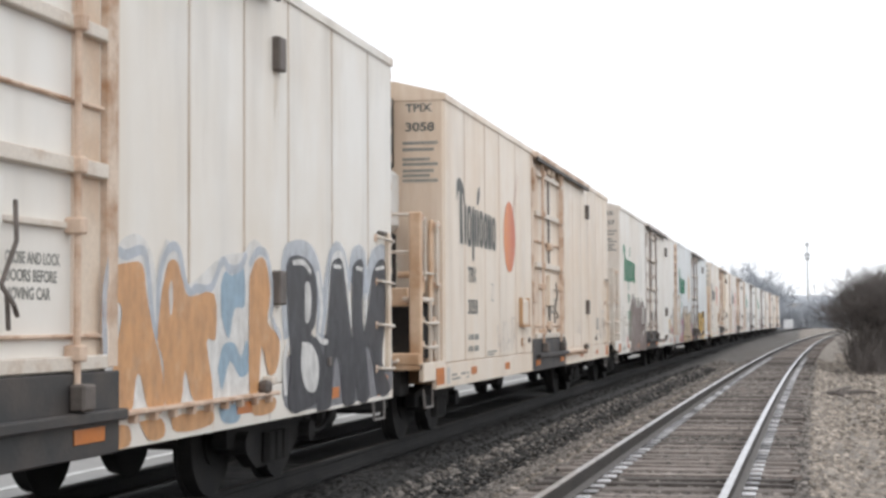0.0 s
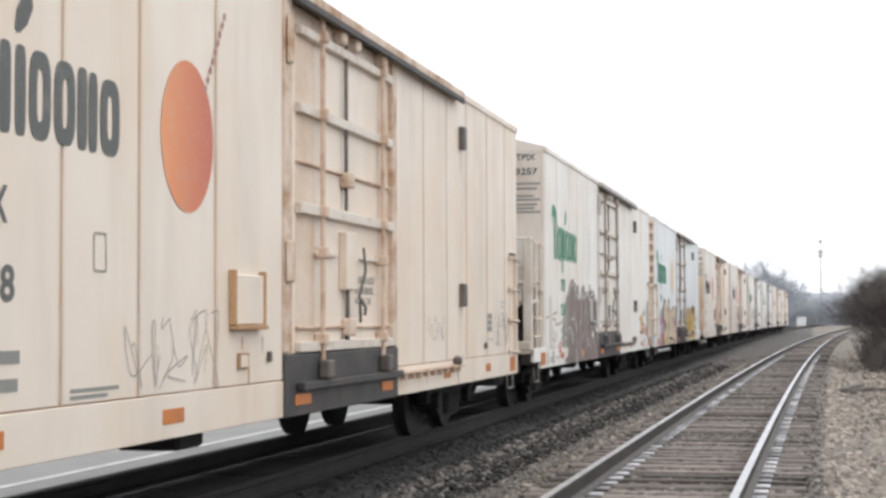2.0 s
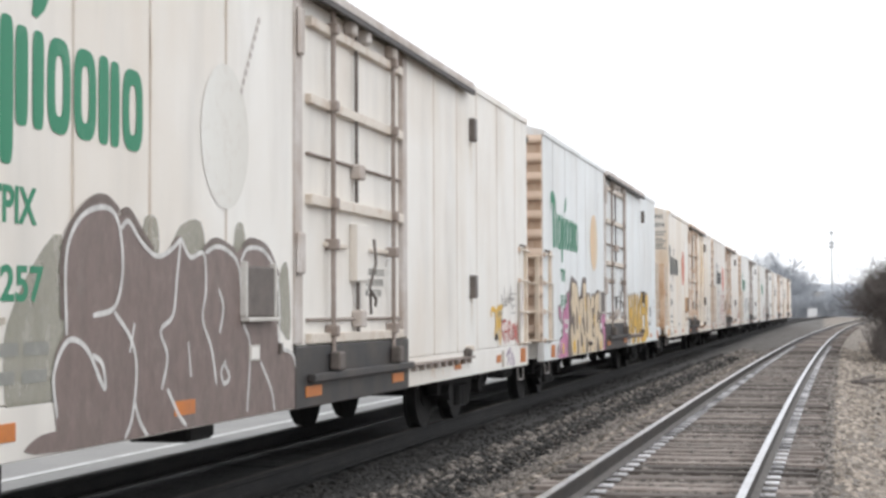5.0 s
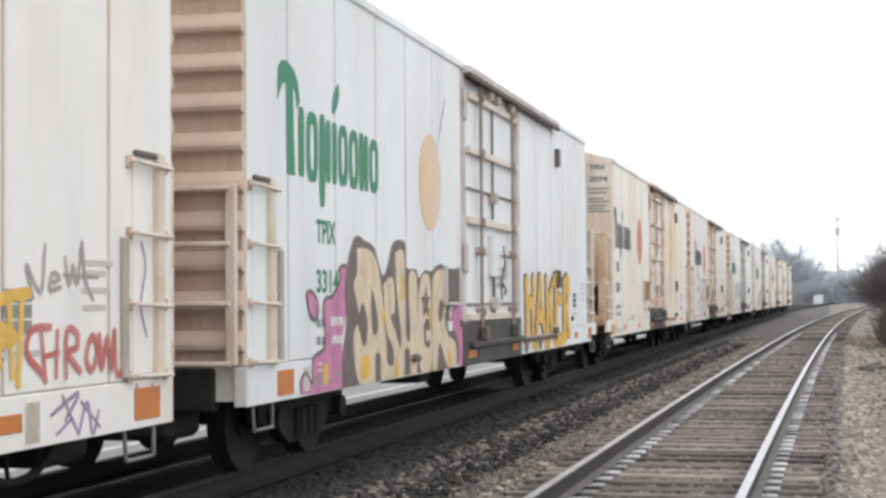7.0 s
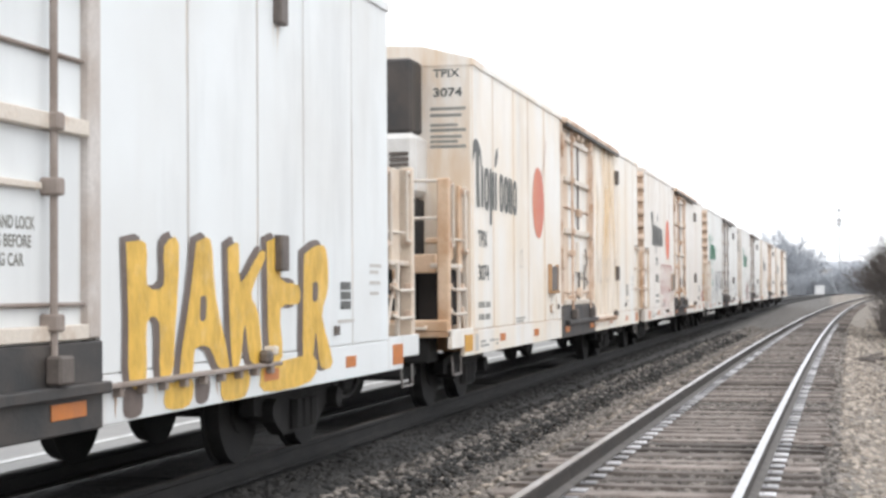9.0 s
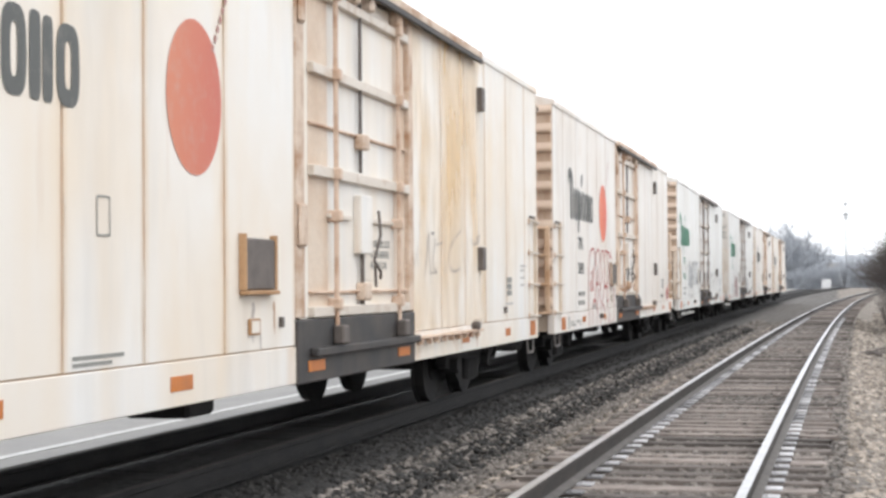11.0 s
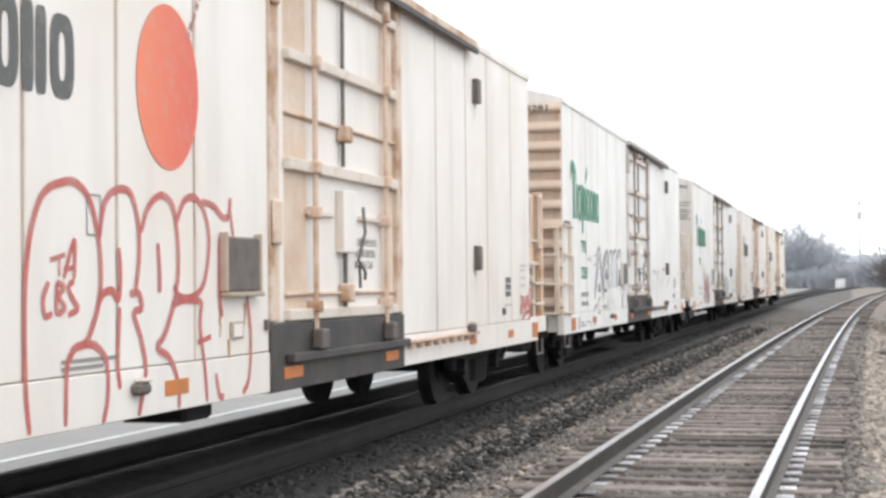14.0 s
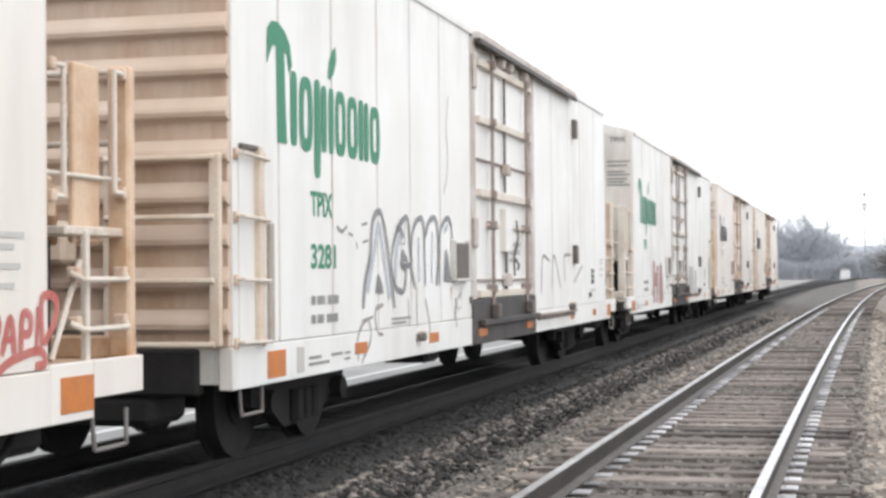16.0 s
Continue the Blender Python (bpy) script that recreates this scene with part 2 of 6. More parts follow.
def ring(bm, y, z, ry, rz, wy, wz, x, n=28, power=2.6, a0=0.0, a1=360.0):
    pairs = []
    for i in range(n + 1):
        a = radians(a0 + (a1 - a0) * i / n)
        c, s = math.cos(a), math.sin(a)
        u, w = math.copysign(abs(c) ** (2 / power), c), math.copysign(abs(s) ** (2 / power), s)
        pairs.append(((y + ry * u, z + rz * w), (y + (ry - wy) * u, z + (rz - wz) * w)))
    band(bm, pairs, x)


def smooth(pts, n=6):
    """Catmull-Rom through a few control points."""
    p = [Vector(q) for q in pts]
    p = [2 * p[0] - p[1]] + p + [2 * p[-1] - p[-2]]
    out = []
    for i in range(1, len(p) - 2):
        for k in range(n):
            t = k / n
            out.append(tuple(0.5 * ((2 * p[i]) + (p[i + 1] - p[i - 1]) * t + (2 * p[i - 1] - 5 * p[i] + 4 * p[i + 1] - p[i + 2]) * t * t
                                    + (3 * p[i] - p[i - 1] - 3 * p[i + 1] + p[i + 2]) * t ** 3)))
    return out + [tuple(p[-2])]


def ribbon(bm, pts, w, x, taper=1.0, cap=True):
    """A painted stroke of width w along (along, up) points."""
    n = len(pts)
    left, right = [], []
    for i, q in enumerate(pts):
        a, b = Vector(pts[max(0, i - 1)]), Vector(pts[min(n - 1, i + 1)])
        d = (b - a).normalized() if (b - a).length > 1e-6 else Vector((1, 0))
        h = w / 2 * (1 + (taper - 1) * i / max(1, n - 1))
        if cap and (i == 0 or i == n - 1):
            h *= 0.75
        nn = Vector((-d.y, d.x)) * h
        left.append((q[0] + nn.x, q[1] + nn.y))
        right.append((q[0] - nn.x, q[1] - nn.y))
    band(bm, list(zip(left, right)), x)


def words(name, body, y, z, high, long, mat, parent, x, label="", end=False):
    """Stencilled characters, built-in font, reading along the car."""
    cu = bpy.data.curves.new(name, "FONT")
    cu.body, cu.size, cu.offset = body, 1.0, 0.026
    tmp = new(name, cu)
    bpy.context.view_layer.update()
    me = bpy.data.meshes.new_from_object(tmp.evaluated_get(bpy.context.evaluated_depsgraph_get()))
    bpy.data.objects.remove(tmp)
    co = np.array([v.co[:2] for v in me.vertices])
    lo, hi = co.min(0), co.max(0)
    for v in me.vertices:
        a, b = (v.co.x - lo[0]) / (hi[0] - lo[0]), (v.co.y - lo[1]) / (hi[1] - lo[1])
        v.co = (y + a * long, x, z + b * high) if end else (x, y + a * long, z + b * high)
    me.materials.clear()
    me.materials.append(mat)
    ob = new(name, me)
    ob.parent = parent
    return tagged(ob, label)


# ---- the lie of the two tracks ----
NEAR_X, TRAIN_X = -1.4426, -5.6634
GAUGE = 0.75


def near_bend(y):
    return 0.2834e-3 * max(0.0, y + 8.61) ** 2 / 2


def train_bend(y):
    return 0.183e-3 * max(0.0, y - 40.0) ** 2 / 2


def ground_sheet():
    cols = [(-1500, -0.5), (-60, -0.5), (-17, -0.4), (-8.2, -0.4), (-7.85, -0.36), (-7.3, -0.25), (-7.0, -0.225), (-4.3, -0.225), (-3.75, -0.4), (-3.45, -0.43), (-3.0, -0.3),
            (-2.75, -0.25), (-0.15, -0.25), (0.1, -0.27), (0.6, -0.4), (1.4, -0.42), (2.4, -0.36), (6, -0.32), (60, -0.4), (1500, -0.5)]
    rows = [-1500, -300] + [-60 + 4 * i for i in range(95)] + [340, 400, 500, 700, 1000, 1600, 3000]
    verts, faces = [], []
    for y in rows:
        yy = min(y, 330)
        for x, z in cols:
            bend = train_bend(yy) if x < -3.9 else near_bend(yy)
            if abs(x) > 50:
                bend = 0
            rough = 0.025 * noise.noise(Vector((x * 0.8, y * 0.3, 0))) if x > 0.3 or -4.2 < x < -2.9 else 0
            verts.append((x + bend, y, z + rough))
    n = len(cols)
    for j in range(len(rows) - 1):
        for i in range(n - 1):
            a = j * n + i
            faces.append((a, a + 1, a + n + 1, a + n))
    me = bpy.data.meshes.new("ground")
    me.from_pydata(verts, [], faces)
    me.materials.append(GROUND)
    for p in me.polygons:
        p.use_smooth = True
    return tagged(new("ground", me), "grey and tan gravel ballast ground beside the tracks", "ground", kind="structure")


ground_sheet()


def strip(name, x0, x1, z, y0, y1, mat, bend, thick=0.08, step=5.0):
    bm = bmesh.new()
    prev = None
    y = y0
    while y <= y1:
        b = bend(min(y, 330))
        cur = [bm.verts.new((x + b, y, zz)) for x, zz in ((x0, z - thick), (x0, z), (x1, z), (x1, z - thick))]
        if prev:
            for i in range(3):
                bm.faces.new((prev[i], cur[i], cur[i + 1], prev[i + 1]))
        prev = cur
        y += step
    return bm


road = thing("road", "pale concrete road running beside the railway", "road", kind="structure")
part("roadway", strip("roadway", -16.5, -7.95, -0.33, -20, 80, ROADTOP, train_bend), ROADTOP, road)
part("edge_line", strip("edge_line", -8.5, -8.36, -0.324, -20, 80, LINE, train_bend, 0.003), LINE, road, "white painted edge line")


def rail_mesh(x0, bend, y0=-8.0, y1=330.0):
    """A flat-bottomed rail: polished head, rusty web, dusty foot."""
    prof = [(-0.036, 0.0, 0), (0.036, 0.0, 1), (0.036, -0.035, 1), (0.01, -0.05, 1), (0.01, -0.145, 2), (0.072, -0.165, 2),
            (0.072, -0.18, 1), (-0.072, -0.18, 2), (-0.072, -0.165, 2), (-0.01, -0.145, 1), (-0.01, -0.05, 1), (-0.036, -0.035, 1)]
    bm = bmesh.new()
    prev = None
    y = y0
    while y <= y1:
        cur = [bm.verts.new((x0 + bend(y) + px, y, pz)) for px, pz, _ in prof]
        if prev:
            for i in range(len(prof)):
                j = (i + 1) % len(prof)
                f = bm.faces.new((prev[i], cur[i], cur[j], prev[j]))
                f.material_index = prof[i][2]
        prev = cur
        y += 1.5 if y < 60 else 4.0
    bmesh.ops.recalc_face_normals(bm, faces=bm.faces)
    return bm


def tie_mesh(seed, mat):
    rnd = random.Random(seed)
    bm = bmesh.new()
    box(bm, -1.29, 1.29, -0.112, 0.112, -0.36, -0.197, 0.012)
    for v in bm.verts:
        v.co.z += 0.012 * noise.noise(v.co * 3 + Vector((seed * 9, 0, 0)))
        v.co.x += rnd.uniform(-0.05, 0.05)
        v.co.y += rnd.uniform(-0.01, 0.01)
    me = bpy.data.meshes.new("tie")
    bm.to_mesh(me)
    bm.free()
    me.materials.append(mat)
    return me


def plate_mesh():
    bm = bmesh.new()
    box(bm, -0.12, 0.2, -0.09, 0.09, -0.2, -0.18, 0.005)
    for sx in (-0.09, 0.1):
        box(bm, sx - 0.014, sx + 0.014, -0.045, -0.02, -0.184, -0.168, 0.003)
    me = bpy.data.meshes.new("tie_plate")
    bm.to_mesh(me)
    bm.free()
    me.materials.append(PLATE)
    return me


def track(name, label, x, bend, y0, count, plates, rail_mats, tie_mat, sink):
    top = thing(name, label, "railway track", kind="structure")
    for side in (-1, 1):
        part("rail", rail_mesh(x + side * GAUGE, bend), rail_mats, top, "steel rail with polished head and rusty web")
    ties = [tie_mesh(s, tie_mat) for s in range(5)]
    rnd = random.Random(5)
    plate = plate_mesh()
    for i in range(count):
        y = y0 + i * 0.508
        turn = -math.degrees(math.atan((bend(y + 1) - bend(y - 1)) / 2))
        ob = new("tie", ties[i % 5])
        ob.parent = top
        ob.matrix_basis = pose(x + bend(y) + rnd.uniform(-0.06, 0.06), y + rnd.uniform(-0.025, 0.025), rnd.uniform(-0.024, 0.006) - sink, 0, 0, turn + rnd.uniform(-1.3, 1.3) + (180 if i % 2 else 0))
        if i < plates:
            for side in (-1, 1):
                pl = new("tie_plate", plate)
                pl.parent = top
                pl.matrix_basis = pose(x + bend(y) + side * GAUGE, y, 0.001, 0, 0, turn)
    return top


# ---- rail cars ----
YE = 16.94      # flush end
MID = 7.865     # middle of the car
SX = 1.5        # face of the side
DX = 1.504      # painted marks


def wordmark(car, mat, y, z, x, wide=1.0, tall=1.0, gap=0.0):
    """A maker's mark drawn as plain shapes: one tall capped block, then a row of slit blocks and bars."""
    bm = bmesh.new()
    cap = [(0.0, 0.52), (0.02, 0.76), (0.1, 0.82), (0.24, 0.83), (0.4, 0.78), (0.5, 0.7), (0.54, 0.56), (0.47, 0.5), (0.43, 0.62), (0.37, 0.66), (0.39, 0.3), (0.42, 0.0), (0.22, 0.0), (0.2, 0.66), (0.13, 0.66), (0.07, 0.6)]
    poly(bm, [(y + wide * a, z + tall * b) for a, b in cap], x)
    top = part("wordmark", bm, mat, car, "maker's mark in plain painted shapes")
    for dy, w, dz, h, slit in ((0.5, 0.15, 0, 0.53, 0), (0.7, 0.31, -0.02, 0.54, 1), (1.05, 0.15, -0.2, 0.73, 0), (1.22, 0.14, 0, 0.5, 0), (1.41, 0.13, 0, 0.5, 0),
                               (1.58, 0.28, 0, 0.5, 1), (1.9, 0.29, 0, 0.49, 1), (2.22, 0.14, 0, 0.49, 0), (2.38, 0.13, 0, 0.48, 0), (2.55, 0.3, 0, 0.47, 1)):
        bm = bmesh.new()
        yc, zc = y + wide * (dy + w / 2) + (gap if dy > 1.5 else 0.0), z + tall * (dz + h / 2)
        if slit:
            ring(bm, yc, zc, wide * w / 2, tall * h / 2, w * 0.33, 0.1, x, 24, 3.2)
        else:
            oval(bm, yc, zc, wide * w / 2, tall * h / 2, x, 20, 5.0)
        part("mark_bar", bm, mat, top)
    bm = bmesh.new()
    poly(bm, [(y + wide * a, z + tall * b) for a, b in ((1.4, 0.57), (1.42, 0.68), (1.5, 0.78), (1.6, 0.83), (1.62, 0.72), (1.55, 0.62), (1.46, 0.56))], x)
    part("mark_leaf", bm, mat, top)


def truck_parts(car, yc, axles):
    top = part("truck", solid(-0.95, 0.95, yc - 0.16, yc + 0.16, 0.42, 0.62, 0.03), BLACK, car, "sooty cast steel truck")
    for sx in (-1, 1):
        bm = bmesh.new()
        pts = [(-1.15, 0.42), (-1.15, 0.58), (-0.55, 0.66), (0.55, 0.66), (1.15, 0.58), (1.15, 0.42), (0.75, 0.38), (0.42, 0.2), (-0.42, 0.2), (-0.75, 0.38)]
        a = [bm.verts.new((sx * 0.94, yc + y, z)) for y, z in pts]
        b = [bm.verts.new((sx * 1.06, yc + y, z)) for y, z in pts]
        bm.faces.new(a)
        bm.faces.new(b[::-1])
        for i in range(len(pts)):
            bm.faces.new((a[i], b[i], b[(i + 1) % 10], a[(i + 1) % 10]))
        bmesh.ops.recalc_face_normals(bm, faces=bm.faces)
        for dy in (-0.2, 0, 0.2):
            rod(bm, (sx * 1.08, yc + dy, 0.24), (sx * 1.08, yc + dy, 0.5), 0.075, 8)
        for dy in (-0.87, 0.87):
            rod(bm, (sx * 0.92, yc + dy, 0.44), (sx * 1.16, yc + dy, 0.44), 0.1, 10)
        part("side_frame", bm, BLACK, top)
    for dy in (-0.87, 0.87):
        bm = bmesh.new()
        rod(bm, (-1.0, 0, 0), (1.0, 0, 0), 0.075, 10)
        for sx in (-1, 1):
            rod(bm, (sx * 0.7, 0, 0), (sx * 0.82, 0, 0), 0.457, 28)
            rod(bm, (sx * 0.67, 0, 0), (sx * 0.7, 0, 0), 0.485, 28)
            rod(bm, (sx * 0.82, 0, 0), (sx * 0.84, 0, 0), 0.2, 14)
        w = part("wheelset", bm, BLACK, top)
        w.matrix_basis = pose(0, yc + dy, 0.457)
        axles.append((w, yc + dy))


def coupler(car, y, out, name="coupler"):
    bm = bmesh.new()
    box(bm, -0.08, 0.08, min(y, y + out * 0.5), max(y, y + out * 0.5), 0.8, 0.98, 0.02)
    yk = y + out * 0.58
    box(bm, -0.17, 0.13, yk - 0.13, yk + 0.1, 0.75, 1.03, 0.04)
    part(name, bm, BLACK, car)
    part("air_hose", pipe([(0.3, y, 0.75), (0.34, y + out * 0.25, 0.55), (0.25, y + out * 0.5, 0.42), (0.1, y + out * 0.66, 0.5)], 0.025), BLACK, car)


def corner_ladder(car, y0, y1, paint, stile_at, strip_at):
    """Four rungs before a shallow stile at a flush corner."""
    lad = part("ladder", solid(SX + 0.002, SX + 0.05, stile_at - 0.045, stile_at + 0.045, 0.96, 2.38, 0.006), STILE, car, "cream steel side ladder")
    part("hood", solid(SX + 0.002, SX + 0.035, y0 + 0.07, y1 - 0.07, 2.35, 2.385, 0.006), VENT, lad)
    if strip_at is not None:
        part("guard_strip", solid(SX + 0.002, SX + 0.03, strip_at, strip_at + 0.08, 0.98, 1.84, 0.006), STRIPTAN, lad, "grey-tan guard strip")
    part("backing", solid(SX + 0.001, SX + 0.006, y0 + 0.06, y1 - 0.06, 1.0, 2.35), paint, lad)
    for y in (y0, y1):
        for z in (0.99, 1.43, 1.87, 2.31):
            part("foot", solid(SX + 0.001, SX + 0.02, y - 0.03, y + 0.03, z - 0.045, z + 0.035, 0.006), RUSTY, lad)
    for z in (0.99, 1.43, 1.87, 2.31):
        part("rung", pipe([(SX - 0.01, y0, z), (SX + 0.06, y0, z), (SX + 0.06, y1, z - 0.015), (SX - 0.01, y1, z - 0.015)], 0.015), PALESTEEL, lad)


def stirrup(car, y, ytop=0.68):
    part("stirrup_step", pipe([(SX - 0.03, y - 0.22, ytop), (SX - 0.02, y - 0.2, 0.47), (SX - 0.02, y + 0.2, 0.47), (SX - 0.03, y + 0.22, ytop)], 0.014), STEPGREY, car)


PALESTEEL = surface("pale_grab_iron", (0.68, 0.61, 0.53), (0.5, 0.37, 0.27), 0.45, 5.0, spread=(0.5, 0.75))
CREAMFRAME = surface("cream_end_frame", (0.72, 0.67, 0.6), (0.56, 0.46, 0.37), 0.5, 2.6, 0.04, spread=(0.45, 0.75))
STEPGREY = surface("dull_step_iron", (0.22, 0.21, 0.2), (0.12, 0.1, 0.09), 0.6, 5.0)
STRIPTAN = surface("grey_tan_strip", (0.46, 0.42, 0.36), (0.36, 0.31, 0.26), 0.6, 3.0)
DOORTAN = surface("rust_tinted_panel", (0.72, 0.6, 0.485), (0.58, 0.41, 0.28), 0.6, 1.6, 0.05, spread=(0.4, 0.72))
STILE = surface("cream_stile", (0.72, 0.62, 0.51), (0.55, 0.41, 0.29), 0.5, 2.0, spread=(0.4, 0.75))
RUSTY = surface("rust_stained_post", (0.66, 0.5, 0.385), (0.36, 0.19, 0.1), 0.6, 3.4, 0.08, spread=(0.47, 0.7))
SEAM = surface("rusty_seam", (0.5, 0.42, 0.34), (0.42, 0.33, 0.25), 0.8, 2.0)
RUSTSEAM = surface("orange_rust_seam", (0.5, 0.31, 0.17), (0.38, 0.21, 0.1), 0.8, 2.0)
GREYSEAM = surface("grey_seam", (0.62, 0.6, 0.565), (0.54, 0.51, 0.47), 0.8, 2.0)
RUSTFRAME = surface("rust_stained_frame", (0.69, 0.56, 0.45), (0.38, 0.21, 0.11), 0.65, 2.9, 0.15, spread=(0.46, 0.68))
PALEFRAME = surface("grimy_white_frame", (0.62, 0.58, 0.55), (0.42, 0.35, 0.3), 0.6, 2.2, 0.15)
DARKTRIM = surface("brown_grey_rod", (0.34, 0.29, 0.26), (0.24, 0.19, 0.16), 0.65, 3.0, 0.15)
TAN = surface("tan_end_frame", (0.7, 0.51, 0.355), (0.48, 0.27, 0.14), 0.5, 2.6, 0.04, spread=(0.45, 0.72))
# Rusty tan, browned further so the colour holds shade from the car gaps.
ENDTAN_SHADED = weathered("tan_shaded_end_enamel", (0.62, 0.5, 0.405), (0.44, 0.285, 0.175), (0.24, 0.125, 0.065), 0.6, 2.0)
UNITWHITE = surface("white_unit_housing", (0.72, 0.71, 0.69), (0.6, 0.57, 0.53), 0.5, 1.5)


def flush_end(car, s, paint, rust, number=""):
    """Corrugated end with its lower ladder frame. s(y) gives the place along the car, for either end."""
    out = 1 if s(1) > s(0) else -1
    y = s(0)
    end = part("end_wall", solid(-SX + 0.01, SX - 0.01, min(y, y - out * 0.06), max(y, y - out * 0.06), 0.95, 4.19, 0.02), ENDTAN_SHADED, car, "corrugated steel end wall")
    for i in range(11):
        z = 1.13 + 0.295 * i
        bm = bmesh.new()
        prof = [(-0.004, 0.1), (0.05, 0.02), (0.06, -0.015), (0.052, -0.045), (-0.004, -0.075)]
        va = [bm.verts.new((-SX + 0.012, y + out * d, z + dz)) for d, dz in prof]
        vb = [bm.verts.new((SX - 0.012, y + out * d, z + dz)) for d, dz in prof]
        bm.faces.new(va)
        bm.faces.new(vb[::-1])
        for j in range(5):
            bm.faces.new((va[j], vb[j], vb[(j + 1) % 5], va[(j + 1) % 5]))
        bmesh.ops.recalc_face_normals(bm, faces=bm.faces)
        part("rib", bm, ENDTAN_SHADED, end)
    lad = part("end_ladder", solid(0.58, 0.64, *sorted((y + out * 0.06, y + out * 0.11)), 0.97, 2.3, 0.008), rust, car, "tan steel end ladder frame")
    part("stile", solid(1.38, 1.46, *sorted((y + out * 0.06, y + out * 0.12)), 0.97, 2.3, 0.008), rust, lad)
    for z in (2.27, 1.86, 1.42, 0.98):
        part("rung", pipe([(0.6, y + out * 0.12, z), (1.42, y + out * 0.12, z)], 0.022), rust, lad)
    if number and out < 0:
        words("end_number", "TPIX " + number, 0.5, 4.03, 0.1, 0.8, GREYTEXT, car, y - 0.06, end=True)
    part("brake_housing", solid(-0.1, 0.36, *sorted((y + out * 0.05, y + out * 0.26)), 1.55, 1.85, 0.03), rust, car, "tan brake gear housing")
    part("end_sill", solid(-1.25, 1.25, *sorted((y - out * 0.1, y + out * 0.03)), 0.62, 0.95, 0.02), BLACK, car)
    part("draft_gear", solid(-0.75, 0.9, *sorted((y - out * 0.6, y + out * 0.02)), 0.4, 0.62, 0.05), BLACK, car)
    coupler(car, y, out)


def unit_end(car, s, paint, frame_mat, number):
    """Refrigeration machinery in an open end bay: s(0) is the body's face, s(1.15) the platform's outer edge."""
    out = 1 if s(1) > s(0) else -1

    def span(a, b):
        return sorted((s(a), s(b)))
    ya = s(0)
    part("end_wall", solid(-SX + 0.01, SX - 0.01, *sorted((ya, ya - out * 0.06)), 0.95, 4.19, 0.015), paint, car, "end wall with stencilled notes")
    unit = part("refrigeration_unit", solid(-1.12, 0.95, *span(0.004, 0.62), 2.55, 3.3, 0.07), UNITWHITE, car, "white refrigeration unit with louvres")
    part("condenser", solid(-1.0, 0.88, *span(0.004, 0.5), 3.32, 4.2, 0.03), DARKGREY, unit, "dark condenser box")
    part("door_seam", solid(0.36, 0.375, *span(0.622, 0.628), 2.56, 3.29), DARKGREY, unit)
    for i in range(7):
        z = 2.63 + 0.067 * i
        part("louvre", solid(0.64, 0.87, *span(0.622, 0.65), z, z + 0.042, 0.006), VENT, unit)
    part("engine_bay", solid(-1.1, 0.9, *span(0.004, 0.5), 1.02, 2.53, 0.02), BLACK, unit, "dark engine compartment")
    part("lower_bay", solid(0.902, 1.3, *span(0.004, 0.4), 1.02, 1.68, 0.02), BLACK, unit)
    part("drip_tray", solid(-1.08, 0.93, *span(0.5, 0.6), 2.36, 2.53, 0.015), DARKGREY, unit)
    part("cross_tube", pipe([(-0.9, s(0.56), 2.12), (0.85, s(0.56), 2.1)], 0.05), DARKGREY, unit)
    part("elbow_pipe", pipe([(1.0, s(0.3), 2.02), (1.25, s(0.34), 2.02), (1.3, s(0.36), 1.98), (1.3, s(0.36), 1.8)], 0.04), frame_mat, unit)
    part("engine_pipe", pipe([(0.3, s(0.56), 2.4), (0.4, s(0.6), 2.1), (0.4, s(0.6), 1.86)], 0.022), BLACK, unit)
    part("guard_band", solid(-1.2, 1.2, *span(0.6, 0.66), 1.64, 1.86, 0.01), frame_mat, unit)
    # platform, posts and rails
    plat = part("platform", solid(-SX + 0.02, SX - 0.002, *span(0.004, 1.14), 0.9, 0.965, 0.01), frame_mat, car, "end platform")
    part("end_beam", solid(-SX + 0.04, SX - 0.04, *span(1.06, 1.15), 0.96, 1.1, 0.015), frame_mat, plat)
    for sx in (-1, 1):
        part("post", solid(*sorted((sx * 1.33, sx * 1.47)), *span(1.02, 1.12), 0.97, 2.72, 0.015), frame_mat, plat)
        part("inner_post", solid(*sorted((sx * 1.42, sx * 1.46)), *span(0.5, 0.55), 0.97, 1.72, 0.006), PALESTEEL, plat)
        part("back_post", solid(*sorted((sx * 1.38, sx * 1.44)), *span(0.02, 0.07), 0.97, 2.68, 0.006), PALESTEEL, plat)
        part("grab_iron", pipe([(sx * 1.46, s(0.98), 2.66), (sx * 1.46, s(0.86), 2.66), (sx * 1.46, s(0.86), 1.95), (sx * 1.46, s(0.98), 1.95)], 0.017), PALESTEEL, plat)
        part("grab_iron", pipe([(sx * 1.46, s(0.12), 2.62), (sx * 1.46, s(0.24), 2.62), (sx * 1.46, s(0.24), 1.9), (sx * 1.46, s(0.12), 1.9)], 0.017), PALESTEEL, plat)
        part("side_panel", solid(*sorted((sx * 1.36, sx * 1.4)), *(span(0.12, 0.28) if out < 0 else span(0.47, 0.79)), 1.65, 2.68, 0.01), frame_mat, plat)
        part("side_rail", pipe([(sx * 1.41, s(0.08), 2.03), (sx * 1.41, s(1.04), 2.03)], 0.016), PALESTEEL, plat)
